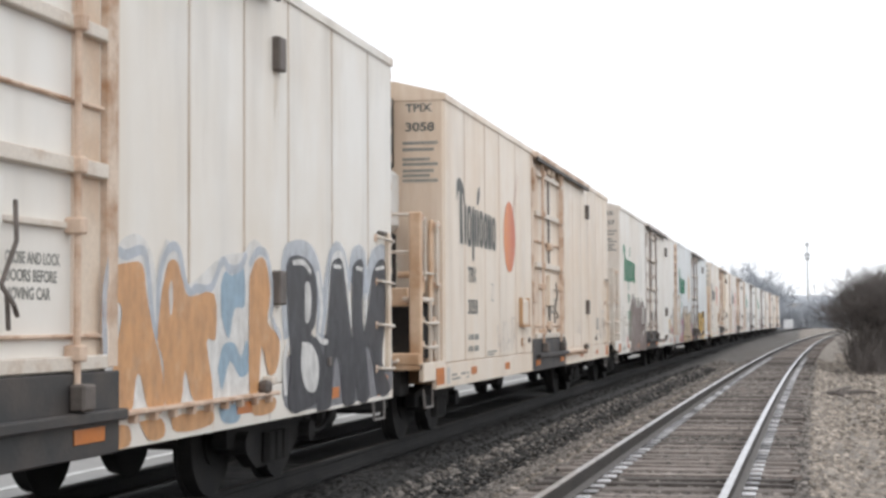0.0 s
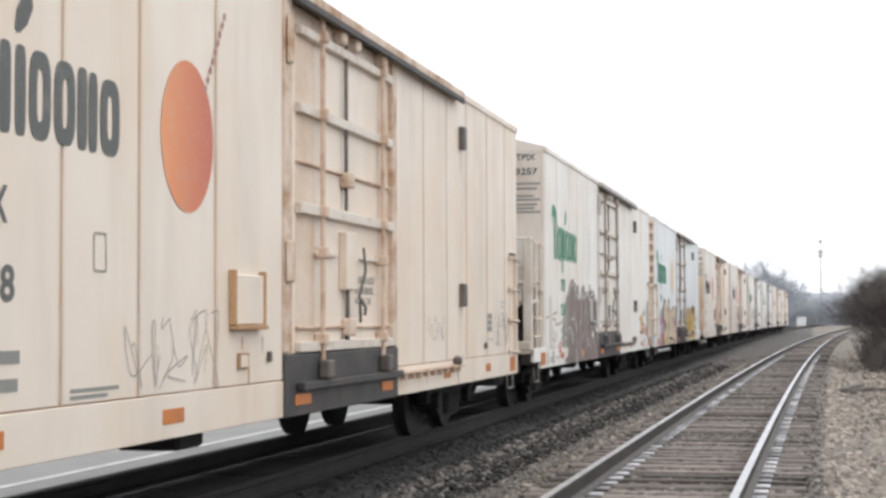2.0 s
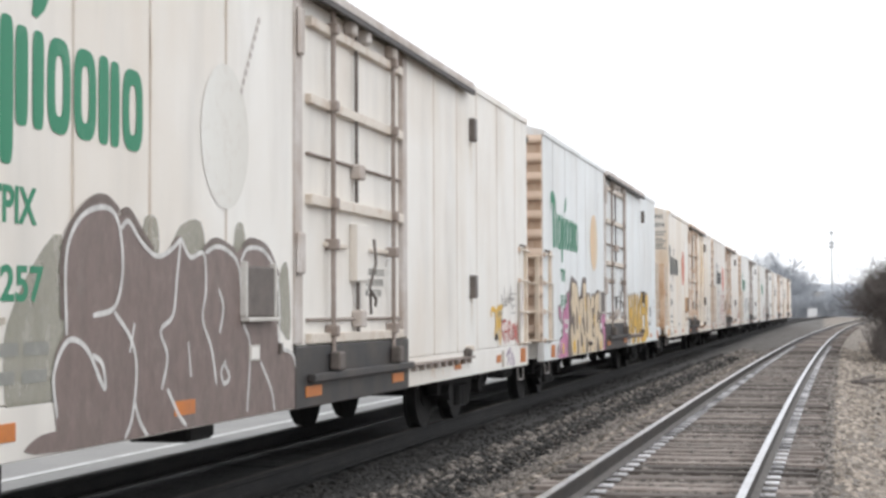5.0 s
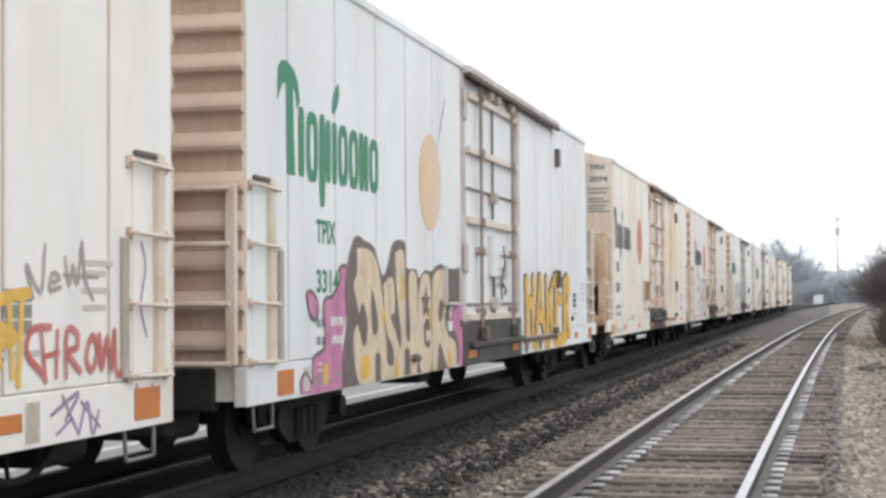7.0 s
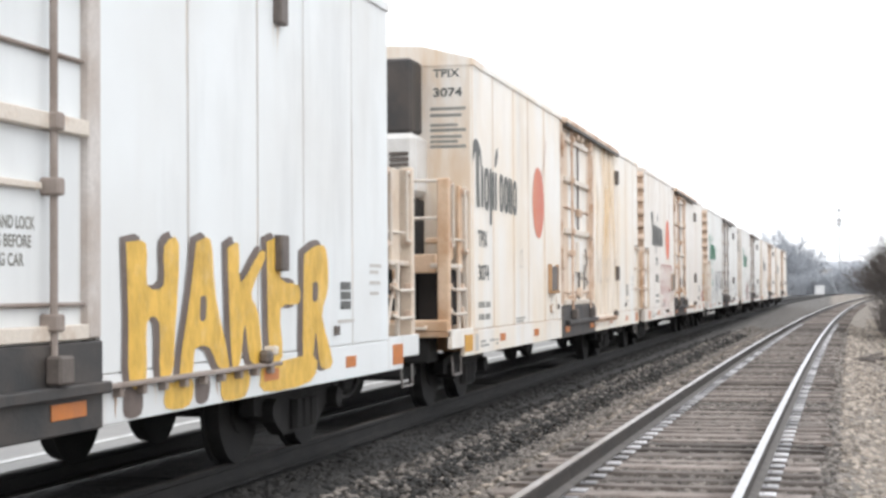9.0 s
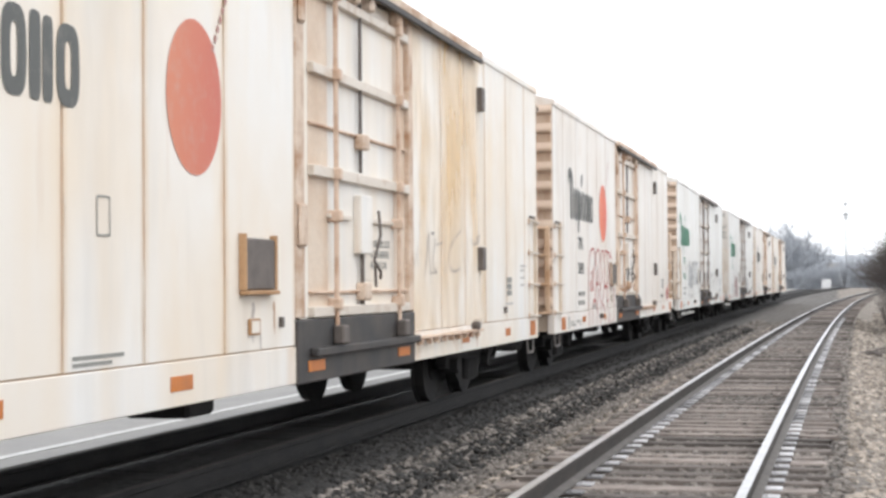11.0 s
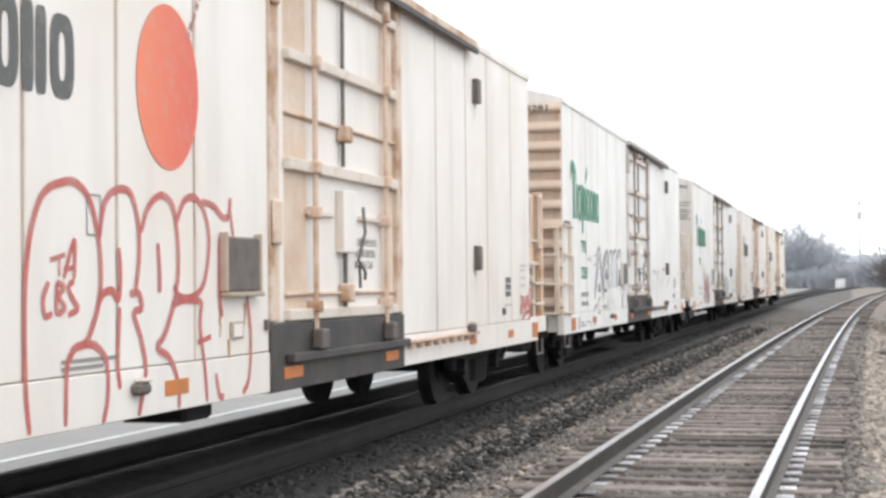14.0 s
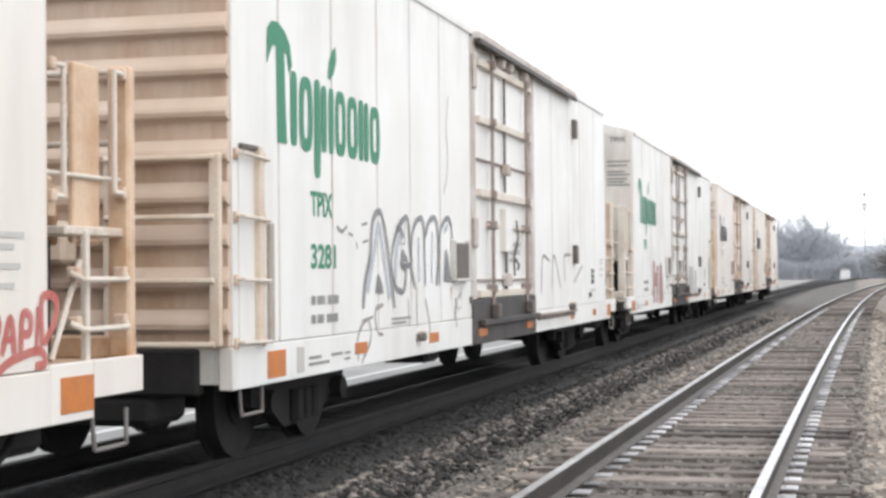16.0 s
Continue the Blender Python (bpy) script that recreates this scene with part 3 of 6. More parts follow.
        for d, z in ((0.98, 2.66), (0.98, 1.95), (0.12, 2.62), (0.12, 1.9), (0.98, 1.2), (0.98, 1.48), (0.4, 1.2), (0.4, 1.48)):
            part("bolt_plate", solid(*sorted((sx * 1.4, sx * 1.475)), *span(d - 0.03, d + 0.03), z - 0.035, z + 0.035, 0.008), RUSTY, plat)
        for z in (1.16, 1.44):
            part("step_rung", pipe([(sx * 1.44, s(1.02), z + 0.04), (sx * 1.5, s(0.94), z), (sx * 1.5, s(0.4), z), (sx * 1.44, s(0.34), z + 0.04)], 0.018), PALESTEEL, plat)
        part("brace", pipe([(sx * 1.42, s(0.5), 1.55), (sx * 1.42, s(0.16), 1.0)], 0.018), PALESTEEL, plat)
        part("ledge", solid(*sorted((sx * 1.22, sx * 1.44)), *span(0.3, 1.02), 1.69, 1.745, 0.01), PALESTEEL, plat)
    for z in (2.69, 2.26):
        part("end_rail", pipe([(-1.4, s(1.08), z), (1.4, s(1.08), z)], 0.02), PALESTEEL, plat)
    part("screen", solid(-0.75, 0.75, *span(0.95, 0.99), 1.39, 1.77, 0.008), BLACK, plat, "dark framed radiator screen")
    for a, b in (((-0.79, 1.37), (0.79, 1.37)), ((0.79, 1.37), (0.79, 1.79)), ((-0.79, 1.79), (0.79, 1.79)), ((-0.79, 1.37), (-0.79, 1.79))):
        part("screen_frame", pipe([(a[0], s(1.0), a[1]), (b[0], s(1.0), b[1])], 0.02, 6), frame_mat, plat)
    part("end_grab", pipe([(0.35, s(1.14), 1.02), (0.35, s(1.22), 1.0), (1.2, s(1.22), 1.0), (1.2, s(1.14), 1.02)], 0.02), PALESTEEL, plat)
    part("end_sill", solid(-1.2, 1.2, *span(0.6, 1.05), 0.6, 0.9, 0.02), BLACK, car)
    part("draft_gear", solid(-0.75, 0.9, *span(0.4, 1.04), 0.4, 0.6, 0.05), BLACK, car)
    coupler(car, s(1.05), out)
    # stencilled notes on the end wall
    if out < 0:
        for k, z in enumerate((3.62, 3.54, 3.42, 3.36, 3.28, 3.22, 3.16)):
            part("note", solid(0.98, 1.42 - 0.05 * (k % 3), ya - 0.004, ya - 0.002, z, z + 0.035), SMALLTEXT, car)
        words("end_mark", "TPIX", 1.02, 4.02, 0.1, 0.33, GREYTEXT, car, ya - 0.004, end=True)
        if number:
            words("end_number", number, 1.02, 3.78, 0.11, 0.36, GREYTEXT, car, ya - 0.004, end=True)


def door(car, y, paint, rust, trim):
    """Plug door with its rods, cams and rails, in a frame; y is the frame's first edge."""
    frame_ob = part("door_frame", solid(1.4, SX + 0.012, y, y + 0.2, 1.18, 4.14, 0.01), rust, car, "rust-stained door frame")
    part("jamb", solid(1.4, SX + 0.012, y + 3.44, y + 3.59, 1.18, 4.14, 0.01), rust, frame_ob)
    leaf = part("door", solid(1.36, 1.46, y + 0.2, y + 3.44, 1.16, 4.1, 0.01), paint, car, "closed plug door with locking rods")
    if rust is RUSTFRAME:
        for a, b in ((0.43, 0.94), (3.02, 3.41)):
            part("edge_panel", solid(1.45, 1.4635, y + a, y + b, 1.26, 4.06, 0.003), DOORTAN, leaf, "rust-tinted edge panel")
    for dy in (0.98, 2.97):
        part("lock_rod", pipe([(1.53, y + dy, 0.95), (1.53, y + dy, 4.08)], 0.023), trim, leaf)
        for z in (3.92, 3.24, 2.39, 2.03, 1.28):
            part("rod_guide", solid(1.46, 1.58, y + dy - 0.042, y + dy + 0.042, z - 0.05, z + 0.05, 0.012), trim, leaf)
    for z, hi, d in ((3.9, 0.07, 0.06), (3.24, 0.07, 0.06), (2.78, 0.02, 0.035), (2.39, 0.075, 0.065), (1.38, 0.02, 0.04), (1.22, 0.07, 0.06)):
        part("door_bar", solid(1.455, 1.46 + d, y + 0.42, y + 3.42, z - hi / 1.6, z + hi / 1.6, 0.008), trim if hi < 0.05 else PALESTEEL, leaf)
    for a, b in ((0.9, 1.55), (2.1, 2.9)):
        part("short_bar", solid(1.455, 1.5, y + a, y + b, 2.01, 2.05, 0.006), PALESTEEL, leaf)
    part("centre_rod", pipe([(1.5, y + 1.79, 2.45), (1.5, y + 1.79, 4.0)], 0.018), VENT, leaf)
    part("centre_rod", pipe([(1.5, y + 1.83, 1.2), (1.5, y + 1.83, 1.72)], 0.02), VENT, leaf)
    part("lock_block", solid(1.46, 1.56, y + 1.72, y + 1.9, 2.66, 2.8, 0.015), rust, leaf)
    part("lock_block", solid(1.46, 1.56, y + 1.76, y + 1.94, 1.3, 1.46, 0.015), rust, leaf)
    part("placard", solid(1.46, 1.54, y + 1.69, y + 2.05, 1.72, 2.25, 0.01), paint, leaf, "pale placard board")
    part("handle", pipe([(1.57, y + 2.13, 2.12), (1.6, y + 2.09, 1.9), (1.57, y + 1.98, 1.66), (1.62, y + 2.02, 1.56), (1.58, y + 2.14, 1.5)], 0.014), VENT, leaf, "dark steel lock handle")
    part("hanging_chain", pipe([(1.55, y + 2.08, 1.62), (1.55, y + 2.1, 1.42)], 0.014), VENT, leaf)
    part("hinge_block", solid(SX + 0.013, SX + 0.05, y - 0.0, y + 0.18, 1.75, 2.1, 0.02), rust, frame_ob)
    part("hinge_block", solid(SX + 0.013, SX + 0.05, y + 0.02, y + 0.16, 3.55, 3.95, 0.02), rust, frame_ob)
    for k, (text, wide) in enumerate((("CLOSE AND LOCK", 0.66), ("DOORS BEFORE", 0.62), ("MOVING CAR", 0.54))):
        words("notice", text, y + 2.22, 1.79 - 0.1 * k, 0.07, wide, SMALLTEXT, leaf, 1.463, "grey stencilled door notice")
    # lower works
    sill = part("door_sill", solid(1.38, SX + 0.018, y, y + 3.6, 0.65, 1.165, 0.01), DARKGREY, car, "dark grey steel door sill")
    part("sill_rail", solid(SX + 0.018, SX + 0.09, y + 0.3, y + 3.58, 0.86, 0.93, 0.01), DARKGREY, sill)
    for dy in (0.98, 2.97):
        part("roller", solid(SX + 0.02, SX + 0.12, y + dy - 0.09, y + dy + 0.08, 0.94, 1.1, 0.015), VENT, sill)
    for dy in (0.25, 2.95):
        part("reflector", solid(SX + 0.018, SX + 0.026, y + dy, y + dy + 0.42, 0.74, 0.83, 0.002), REFLECT, sill)
    trk = part("door_track", solid(SX + 0.002, SX + 0.1, y + 0.1, y + 6.5, 4.12, 4.21, 0.01), rust, car, "upper door track")
    part("track_lip", solid(SX + 0.07, SX + 0.11, y + 0.1, y + 6.5, 4.06, 4.12, 0.006), DARKGREY, trk)
    for dy in (1.5, 1.95, 2.9):
        part("hanger", solid(1.46, SX + 0.07, y + dy, y + dy + 0.14, 3.95, 4.1, 0.02), rust, leaf)
    low = part("lower_track", solid(SX + 0.002, SX + 0.07, y + 3.6, y + 6.6, 0.875, 0.905, 0.006), trim, car, "rusty lower door track")
    part("track_bracket", solid(SX + 0.002, SX + 0.1, y + 6.22, y + 6.33, 0.9, 1.0, 0.025), VENT, low, "dark door stop")
    part("track_stop", solid(SX + 0.002, SX + 0.1, y + 6.34, y + 6.43, 0.96, 1.03, 0.012), PALESTEEL, low)
    for k in range(9):
        part("track_tab", solid(SX + 0.004, SX + 0.06, y + 3.75 + 0.33 * k, y + 3.8 + 0.33 * k, 0.82, 0.875, 0.004), trim, low)


def bars(car, name, mat, rects, x):
    """Writing too small to read: a plain bar for each line."""
    for y, z, w, h in rects:
        bm = bmesh.new()
        poly(bm, [(y, z), (y + w, z), (y + w, z + h), (y, z + h)], x)
        part(name, bm, mat, car)


def rust_runs(car, dy0, vy, amount, seed, cuts):
    """Rust and dirt that has run down from tracks, vents, brackets and seams."""
    r = random.Random(seed)
    deep = faded("rust_run", (0.44, 0.24, 0.11), (0.62, 0.48, 0.34), 0.9)
    pale = faded("ochre_run", (0.64, 0.46, 0.28), (0.74, 0.66, 0.55), 0.9)
    faint = faded("faint_run", (0.7, 0.61, 0.5), (0.77, 0.72, 0.65), 1.0)
    dirt = faded("dirt_run", (0.42, 0.37, 0.33), (0.62, 0.58, 0.54), 0.9)

    def run(y, top, long, w, mat, x):
        bm = bmesh.new()
        n = 6
        ribbon(bm, [(y + r.uniform(-0.012, 0.012), top - long * i / n) for i in range(n + 1)], w, x, 0.25)
        part("rust_run", bm, mat, car)
    for _ in range(int(6 + 16 * amount)):
        run(dy0 + r.uniform(3.65, 6.6), 0.862, r.uniform(0.06, 0.19), r.uniform(0.015, 0.05), r.choice((deep, pale, faint)), SX + 0.0065)
    for z in (1.6, 3.52):
        for _ in range(3):
            run(vy + r.uniform(0.0, 0.15), z, r.uniform(0.15, 0.5), r.uniform(0.015, 0.04), faint, SX + 0.0012)
    for y in cuts:
        for _ in range(int(1 + 3 * amount)):
            run(y + r.choice((-1, 1)) * r.uniform(0.012, 0.03), r.uniform(1.4, 3.9), r.uniform(0.2, 0.9), r.uniform(0.012, 0.03), faint, SX + 0.0012)
    for y, z in ((dy0 + 6.5, 0.88), (dy0 - 0.95, 1.32), (dy0 - 0.8, 1.08), (dy0 - 0.5, 1.32)):
        run(y, z, r.uniform(0.12, 0.3), r.uniform(0.03, 0.07), r.choice((deep, dirt)), SX + (0.0065 if z < 0.95 else 0.0012))


def rail_car(label, paint_args, unit_front, seam_mat, frame_mat, text_mat, number, fruit, marks, door_mat, trim):
    """One mechanical refrigerator car; its origin is 1.2 m behind its leading edge, at rail height."""
    car = thing("refrigerator_car", label, "rail car", "cars of the passing train")
    paint = weathered("car_enamel", *paint_args)
    axles = []
    m = (lambda y: y) if unit_front else (lambda y: 2 * MID - y)
    b0, b1 = (0.0, YE) if unit_front else (-1.21, 2 * MID)
    dy0 = 6.45 if unit_front else 5.86
    # shell
    bm = solid(-SX + 0.02, 1.34, b0 + 0.02, b1 - 0.02, 0.7, 4.2)
    box(bm, 1.338, SX - 0.022, b0 + 0.021, dy0 + 0.01, 0.701, 4.199)
    box(bm, 1.338, SX - 0.022, dy0 + 3.58, b1 - 0.021, 0.701, 4.199)
    part("shell", bm, seam_mat, car, "rusty shell behind the side sheets")
    bm = bmesh.new()
    prof = [(-SX - 0.02, 4.16), (-SX - 0.02, 4.24), (-0.9, 4.4), (0, 4.46), (0.9, 4.4), (SX + 0.02, 4.24), (SX + 0.02, 4.16)]
    a = [bm.verts.new((x, b0 - 0.012, z)) for x, z in prof]
    b = [bm.verts.new((x, b1 + 0.012, z)) for x, z in prof]
    bm.faces.new(a)
    bm.faces.new(b[::-1])
    for i in range(len(prof)):
        j = (i + 1) % len(prof)
        bm.faces.new((a[i], b[i], b[j], a[j]))
    bmesh.ops.recalc_face_normals(bm, faces=bm.faces)
    part("roof", bm, paint, car)
    # side sheets
    cuts = [0.0, 1.2, 2.55, 3.62, 4.95, 6.42, None, 10.0, 11.24, 12.38, 13.47, 14.75, 16.0, YE]
    runs = []
    for p, q in zip(cuts, cuts[1:]):
        if p is not None and q is not None:
            runs.append(sorted((m(p), m(q))))
    runs = [(p, dy0) if abs(q - dy0) < 0.3 else (dy0 + 3.58, q) if abs(p - dy0 - 3.58) < 0.3 else (p, q) for p, q in runs]
    for p, q in runs:
        part("side_sheet", solid(SX - 0.024, SX, p + 0.017, q - 0.017, 0.965, 4.17, 0.004), paint, car)
        part("side_sheet", solid(-SX, -SX + 0.022, p + 0.012, q - 0.012, 0.965, 4.17, 0.004), paint, car)
    part("far_door", solid(-SX - 0.03, -SX + 0.022, dy0 + 0.01, dy0 + 3.58, 0.7, 4.15, 0.01), paint, car)
    # sill, stepped up under the open end
    for p, q in ((b0, dy0 - 0.003), (dy0 + 3.603, b1)):
        part("side_sill", solid(SX - 0.1, SX + 0.004, p, q, 0.66, 0.955, 0.006), paint, car)
    part("side_sill", solid(-SX, -SX + 0.1, b0, b1, 0.66, 0.955, 0.006), paint, car)
    e0, e1 = sorted((m(-1.14), m(-0.5)))
    f0, f1 = sorted((m(-0.5), m(0.0)))
    for sx in (-1, 1):
        part("side_sill", solid(*sorted((sx * (SX - 0.05), sx * (SX + 0.004))), e0, e1, 0.77, 0.985, 0.006), paint, car)
        part("side_sill", solid(*sorted((sx * (SX - 0.05), sx * (SX + 0.004))), f0 if unit_front else f0 + 0.001, f1, 0.66, 0.985, 0.006), paint, car)
    # underframe
    under = part("centre_sill", solid(-0.28, 0.28, -0.9, 2 * MID + 0.9, 0.68, 0.95), BLACK, car)
    for y in (1.4, 4.3, 6.5, 9.3, 11.4, 14.33):
        part("crossbearer", solid(-1.38, 1.38, y - 0.1, y + 0.1, 0.68, 0.9), BLACK, under)
    bm = rod(bmesh.new(), (0.55, 4.6, 0.72), (0.55, 5.9, 0.72), 0.17, 14)
    part("brake_reservoir", bm, BLACK, under)
    part("brake_rod", pipe([(0.8, 2.3, 0.6), (0.8, 5.4, 0.56)], 0.03), BLACK, under)
    part("valve_box", solid(0.7, 1.2, 5.0, 5.5, 0.5, 0.68, 0.03), BLACK, under)
    hoop = [(1.05, 15.7 + 0.45 * math.cos(a), 0.62 + 0.22 * math.sin(a)) for a in [radians(180 + 18 * i) for i in range(11)]]
    part("brake_hose", pipe(hoop, 0.028), BLACK, under)
    part("hose_hanger", pipe([(1.05, 15.62, 0.4), (1.05, 15.55, 0.68)], 0.015), BLACK, under)
    part("train_pipe", pipe([(1.05, 15.3, 0.62), (1.05, 16.5, 0.6)], 0.025), BLACK, under)
    for yc in (1.4, 2 * MID - 1.4):
        truck_parts(car, yc, axles)
    # ends
    if unit_front:
        unit_end(car, lambda d: -d, paint, frame_mat, number)
        flush_end(car, lambda d: YE + d, paint, frame_mat)
        corner_ladder(car, YE - 0.68, YE - 0.14, paint, YE - 0.27, YE - 0.79 if text_mat is GREENTEXT else None)
    else:
        flush_end(car, lambda d: -1.21 - d, paint, frame_mat, number)
        unit_end(car, lambda d: 2 * MID + d, paint, frame_mat, "")
        corner_ladder(car, -1.15, -0.62, paint, -0.74, -0.53 if text_mat is GREENTEXT else None)
    stirrup(car, -0.8)
    stirrup(car, 2 * MID + 0.75)
    door(car, dy0, paint, door_mat, trim)
    # vents, hatch, small fittings
    vy = dy0 + 6.6
    rust_runs(car, dy0, vy, paint_args[3], int(paint_args[4]), [m(c) for c in (1.2, 2.55, 3.62, 4.95, 11.24, 12.38, 13.47, 14.75)])
    for z in (1.6, 3.52):
        part("vent", solid(SX - 0.01, SX + 0.07, vy, vy + 0.17, z, z + 0.28, 0.012), VENT, car, "brown vent hood")
    hy = dy0 - (1.2 if unit_front else 0.92)
    hatch = part("hatch", solid(SX - 0.01, SX + 0.05, hy, hy + 0.6, 1.41, 1.79, 0.012), VENT if fruit != "old" else paint, car, "hinged hatch")
    part("hatch_sill", solid(SX + 0.002, SX + 0.08, hy - 0.03, hy + 0.63, 1.375, 1.407, 0.006), seam_mat, hatch)
    for a in (hy - 0.035, hy + 0.605):
        part("hatch_stile", solid(SX + 0.002, SX + 0.06, a, a + 0.03, 1.41, 1.82, 0.006), seam_mat, hatch)
    part("card_holder", solid(SX + 0.002, SX + 0.02, hy + 0.14, hy + 0.36, 1.08, 1.2, 0.004), seam_mat, car)
    part("card", solid(SX + 0.02, SX + 0.024, hy + 0.17, hy + 0.33, 1.095, 1.185), paint, car)
    part("clip", solid(SX + 0.002, SX + 0.03, hy + 0.8, hy + 0.86, 1.12, 1.2, 0.004), VENT, car)
    part("clip", solid(SX + 0.002, SX + 0.03, vy + 1.5, vy + 1.6, 1.06, 1.14, 0.004), VENT, car)
    if not unit_front:
        drain = part("drain_fitting", solid(SX + 0.004, SX + 0.08, 3.5, 3.66, 0.8, 0.875, 0.02), VENT, car, "brown drain fitting")
        part("drain_cap", solid(SX + 0.02, SX + 0.085, 3.54, 3.66, 0.876, 0.9, 0.008), PALESTEEL, drain)
    # reflectors along the sill
    refs = [(-0.5, 0.42, 0.2, 0.71)] if unit_front else [(-0.55, 0.38, 0.2, 0.7)]
    refs += [(1.55, 0.34, 0.1, 0.77), (4.0, 0.36, 0.1, 0.76), (12.2, 0.34, 0.09, 0.76), (YE - 2.3 if unit_front else 14.3, 0.3, 0.1, 0.76), (YE - 0.6 if unit_front else YE - 1.1, 0.38, 0.2, 0.71)]
    for k, (y, w, h, z) in enumerate(refs):
        part("reflector", solid(SX + 0.004, SX + 0.01, y, y + w, z, z + h, 0.002), YREFLECT if number == "3074" and k == 0 else REFLECT, car, "orange reflective plate")
    # stencils
    green = text_mat is GREENTEXT
    wy = {"3030": 0.2, "3074": 0.0, "3058": 0.69}.get(number, 0.65 if unit_front else -0.52)
    wordmark(car, text_mat, wy, 2.48 if number == "3030" else 2.45, DX, {"3030": 0.92, "3058": 0.92, "3074": 0.92}.get(number, 1.0), 1.09 if green else 1.0, 0.13 if number == "3074" else 0.0)
    ny = 1.38 if unit_front else 0.43
    ny += {"3030": 0.72, "3074": -1.1, "3257": 0.2}.get(number, 0.0)
    nz = -0.045 if green else 0.03 if number == "3030" else 0.0
    words("reporting_mark", "TPIX", ny, 1.97 + nz, 0.2, 0.54, text_mat, car, DX)
    if number:
        words("car_number", number, ny, 1.55 + nz, 0.2, 0.62, text_mat, car, DX)
    for z, segs in ((1.22, (0.0, 0.1, 0.14, 0.34, 0.4, 0.68)), (1.07, (0.0, 0.1, 0.14, 0.3, 0.38, 0.66))):
        for i in range(0, 6, 2):
            bars(car, "weight_stencil", SMALLTEXT, [(ny + segs[i], z, segs[i + 1] - segs[i], 0.07)], DX)
    bars(car, "small_stencil", SMALLTEXT, [(2.66, 1.03, 0.66, 0.022), (2.66, 0.99, 0.5, 0.022)], DX)
    bm = bmesh.new()
    ring(bm, 3.05, 1.86, 0.09, 0.12, 0.012, 0.012, DX, power=12)
    part("small_stencil", bm, SMALLTEXT, car)
    bars(car, "sill_stencil", SMALLTEXT, [(0.35, 0.74, 0.5, 0.025), (0.35, 0.79, 0.3, 0.025), (1.25, 0.74, 0.16, 0.02), (1.25, 0.79, 0.16, 0.02), (0.9, 0.79, 0.3, 0.025)], SX + 0.007)
    part("sill_plate", solid(SX + 0.004, SX + 0.009, 0.08, 0.24, 0.7, 0.9), PALETEXT, car)
    bars(car, "lube_stencil", SMALLTEXT if unit_front else GREYTEXT, [(vy + 1.7, 1.28 + 0.085 * k, 0.3, 0.07) for k in range(3)], DX)
    bars(car, "test_stencil", PALETEXT, [(vy + 2.6, 1.66, 0.4, 0.03), (vy + 2.6, 1.6, 0.3, 0.03), (vy + 2.6, 1.5, 0.36, 0.03), (vy + 2.6, 1.4, 0.3, 0.03), (vy + 1.6, 1.16, 0.5, 0.03)], DX)
    if fruit:
        fy = {"3257": 4.93, "3030": 4.08}.get(number, 4.42 if unit_front else 4.37)
        dm = fruit_paint("fruit_disc", *FRUITS[fruit], fy - 0.4, fy + 0.5)
        bm = bmesh.new()
        oval(bm, fy, 2.71, 0.47, 0.525, DX)
        part("fruit_disc", bm, dm, car, "faded round fruit emblem")
        p, q = (fy + 0.3, 3.06), (fy + 0.72, 3.72)
        for k in range(9):
            bm = bmesh.new()
            a, b = k / 9, (k + 0.62) / 9
            ribbon(bm, [(p[0] + (q[0] - p[0]) * a, p[1] + (q[1] - p[1]) * a), (p[0] + (q[0] - p[0]) * b, p[1] + (q[1] - p[1]) * b)], 0.045, DX + 0.002, cap=False)
            part("straw_stripe", bm, STRAW[fruit], car)
    if marks:
        marks(car)
    return car, axles


FRUITS = {"old": ((0.75, 0.3, 0.13), (0.5, 0.13, 0.09)), "red": ((0.62, 0.22, 0.13), (0.55, 0.14, 0.1)), "bright": ((0.78, 0.22, 0.12), (0.66, 0.12, 0.08)),
          "pale": ((0.72, 0.5, 0.28), (0.66, 0.55, 0.42)), "ghost": ((0.75, 0.74, 0.7), (0.67, 0.65, 0.6))}
STRAWRED = faded("straw_red", (0.4, 0.2, 0.17), (0.6, 0.55, 0.5), 0.6)
STRAWPALE = faded("straw_pale", (0.5, 0.45, 0.42), (0.68, 0.66, 0.62), 0.7)
STRAW = {"old": STRAWRED, "red": STRAWRED, "bright": STRAWRED, "pale": STRAWPALE, "ghost": STRAWPALE}
RUST = (0.36, 0.2, 0.09)


def plain(name, c, worn=None, wear=0.35, thin=0.72):
    """Sprayed paint, uneven in cover, so that the enamel shows through."""
    m = faded(name, c, worn or [x * 0.6 + 0.3 for x in c], wear, 0.55)
    t = m.node_tree
    v = coords(t, (1.0, 1.0, 0.6))
    cover = add(t, "ShaderNodeMapRange", From_Min=0.3, From_Max=0.62, To_Min=thin - 0.16, To_Max=min(1.0, thin + 0.22))
    t.links.new(noise_at(t, v, 6.5, 6.0, 0.7), cover.inputs["Value"])
    t.links.new(cover.outputs[0], t.nodes["Principled BSDF"].inputs["Alpha"])
    return m


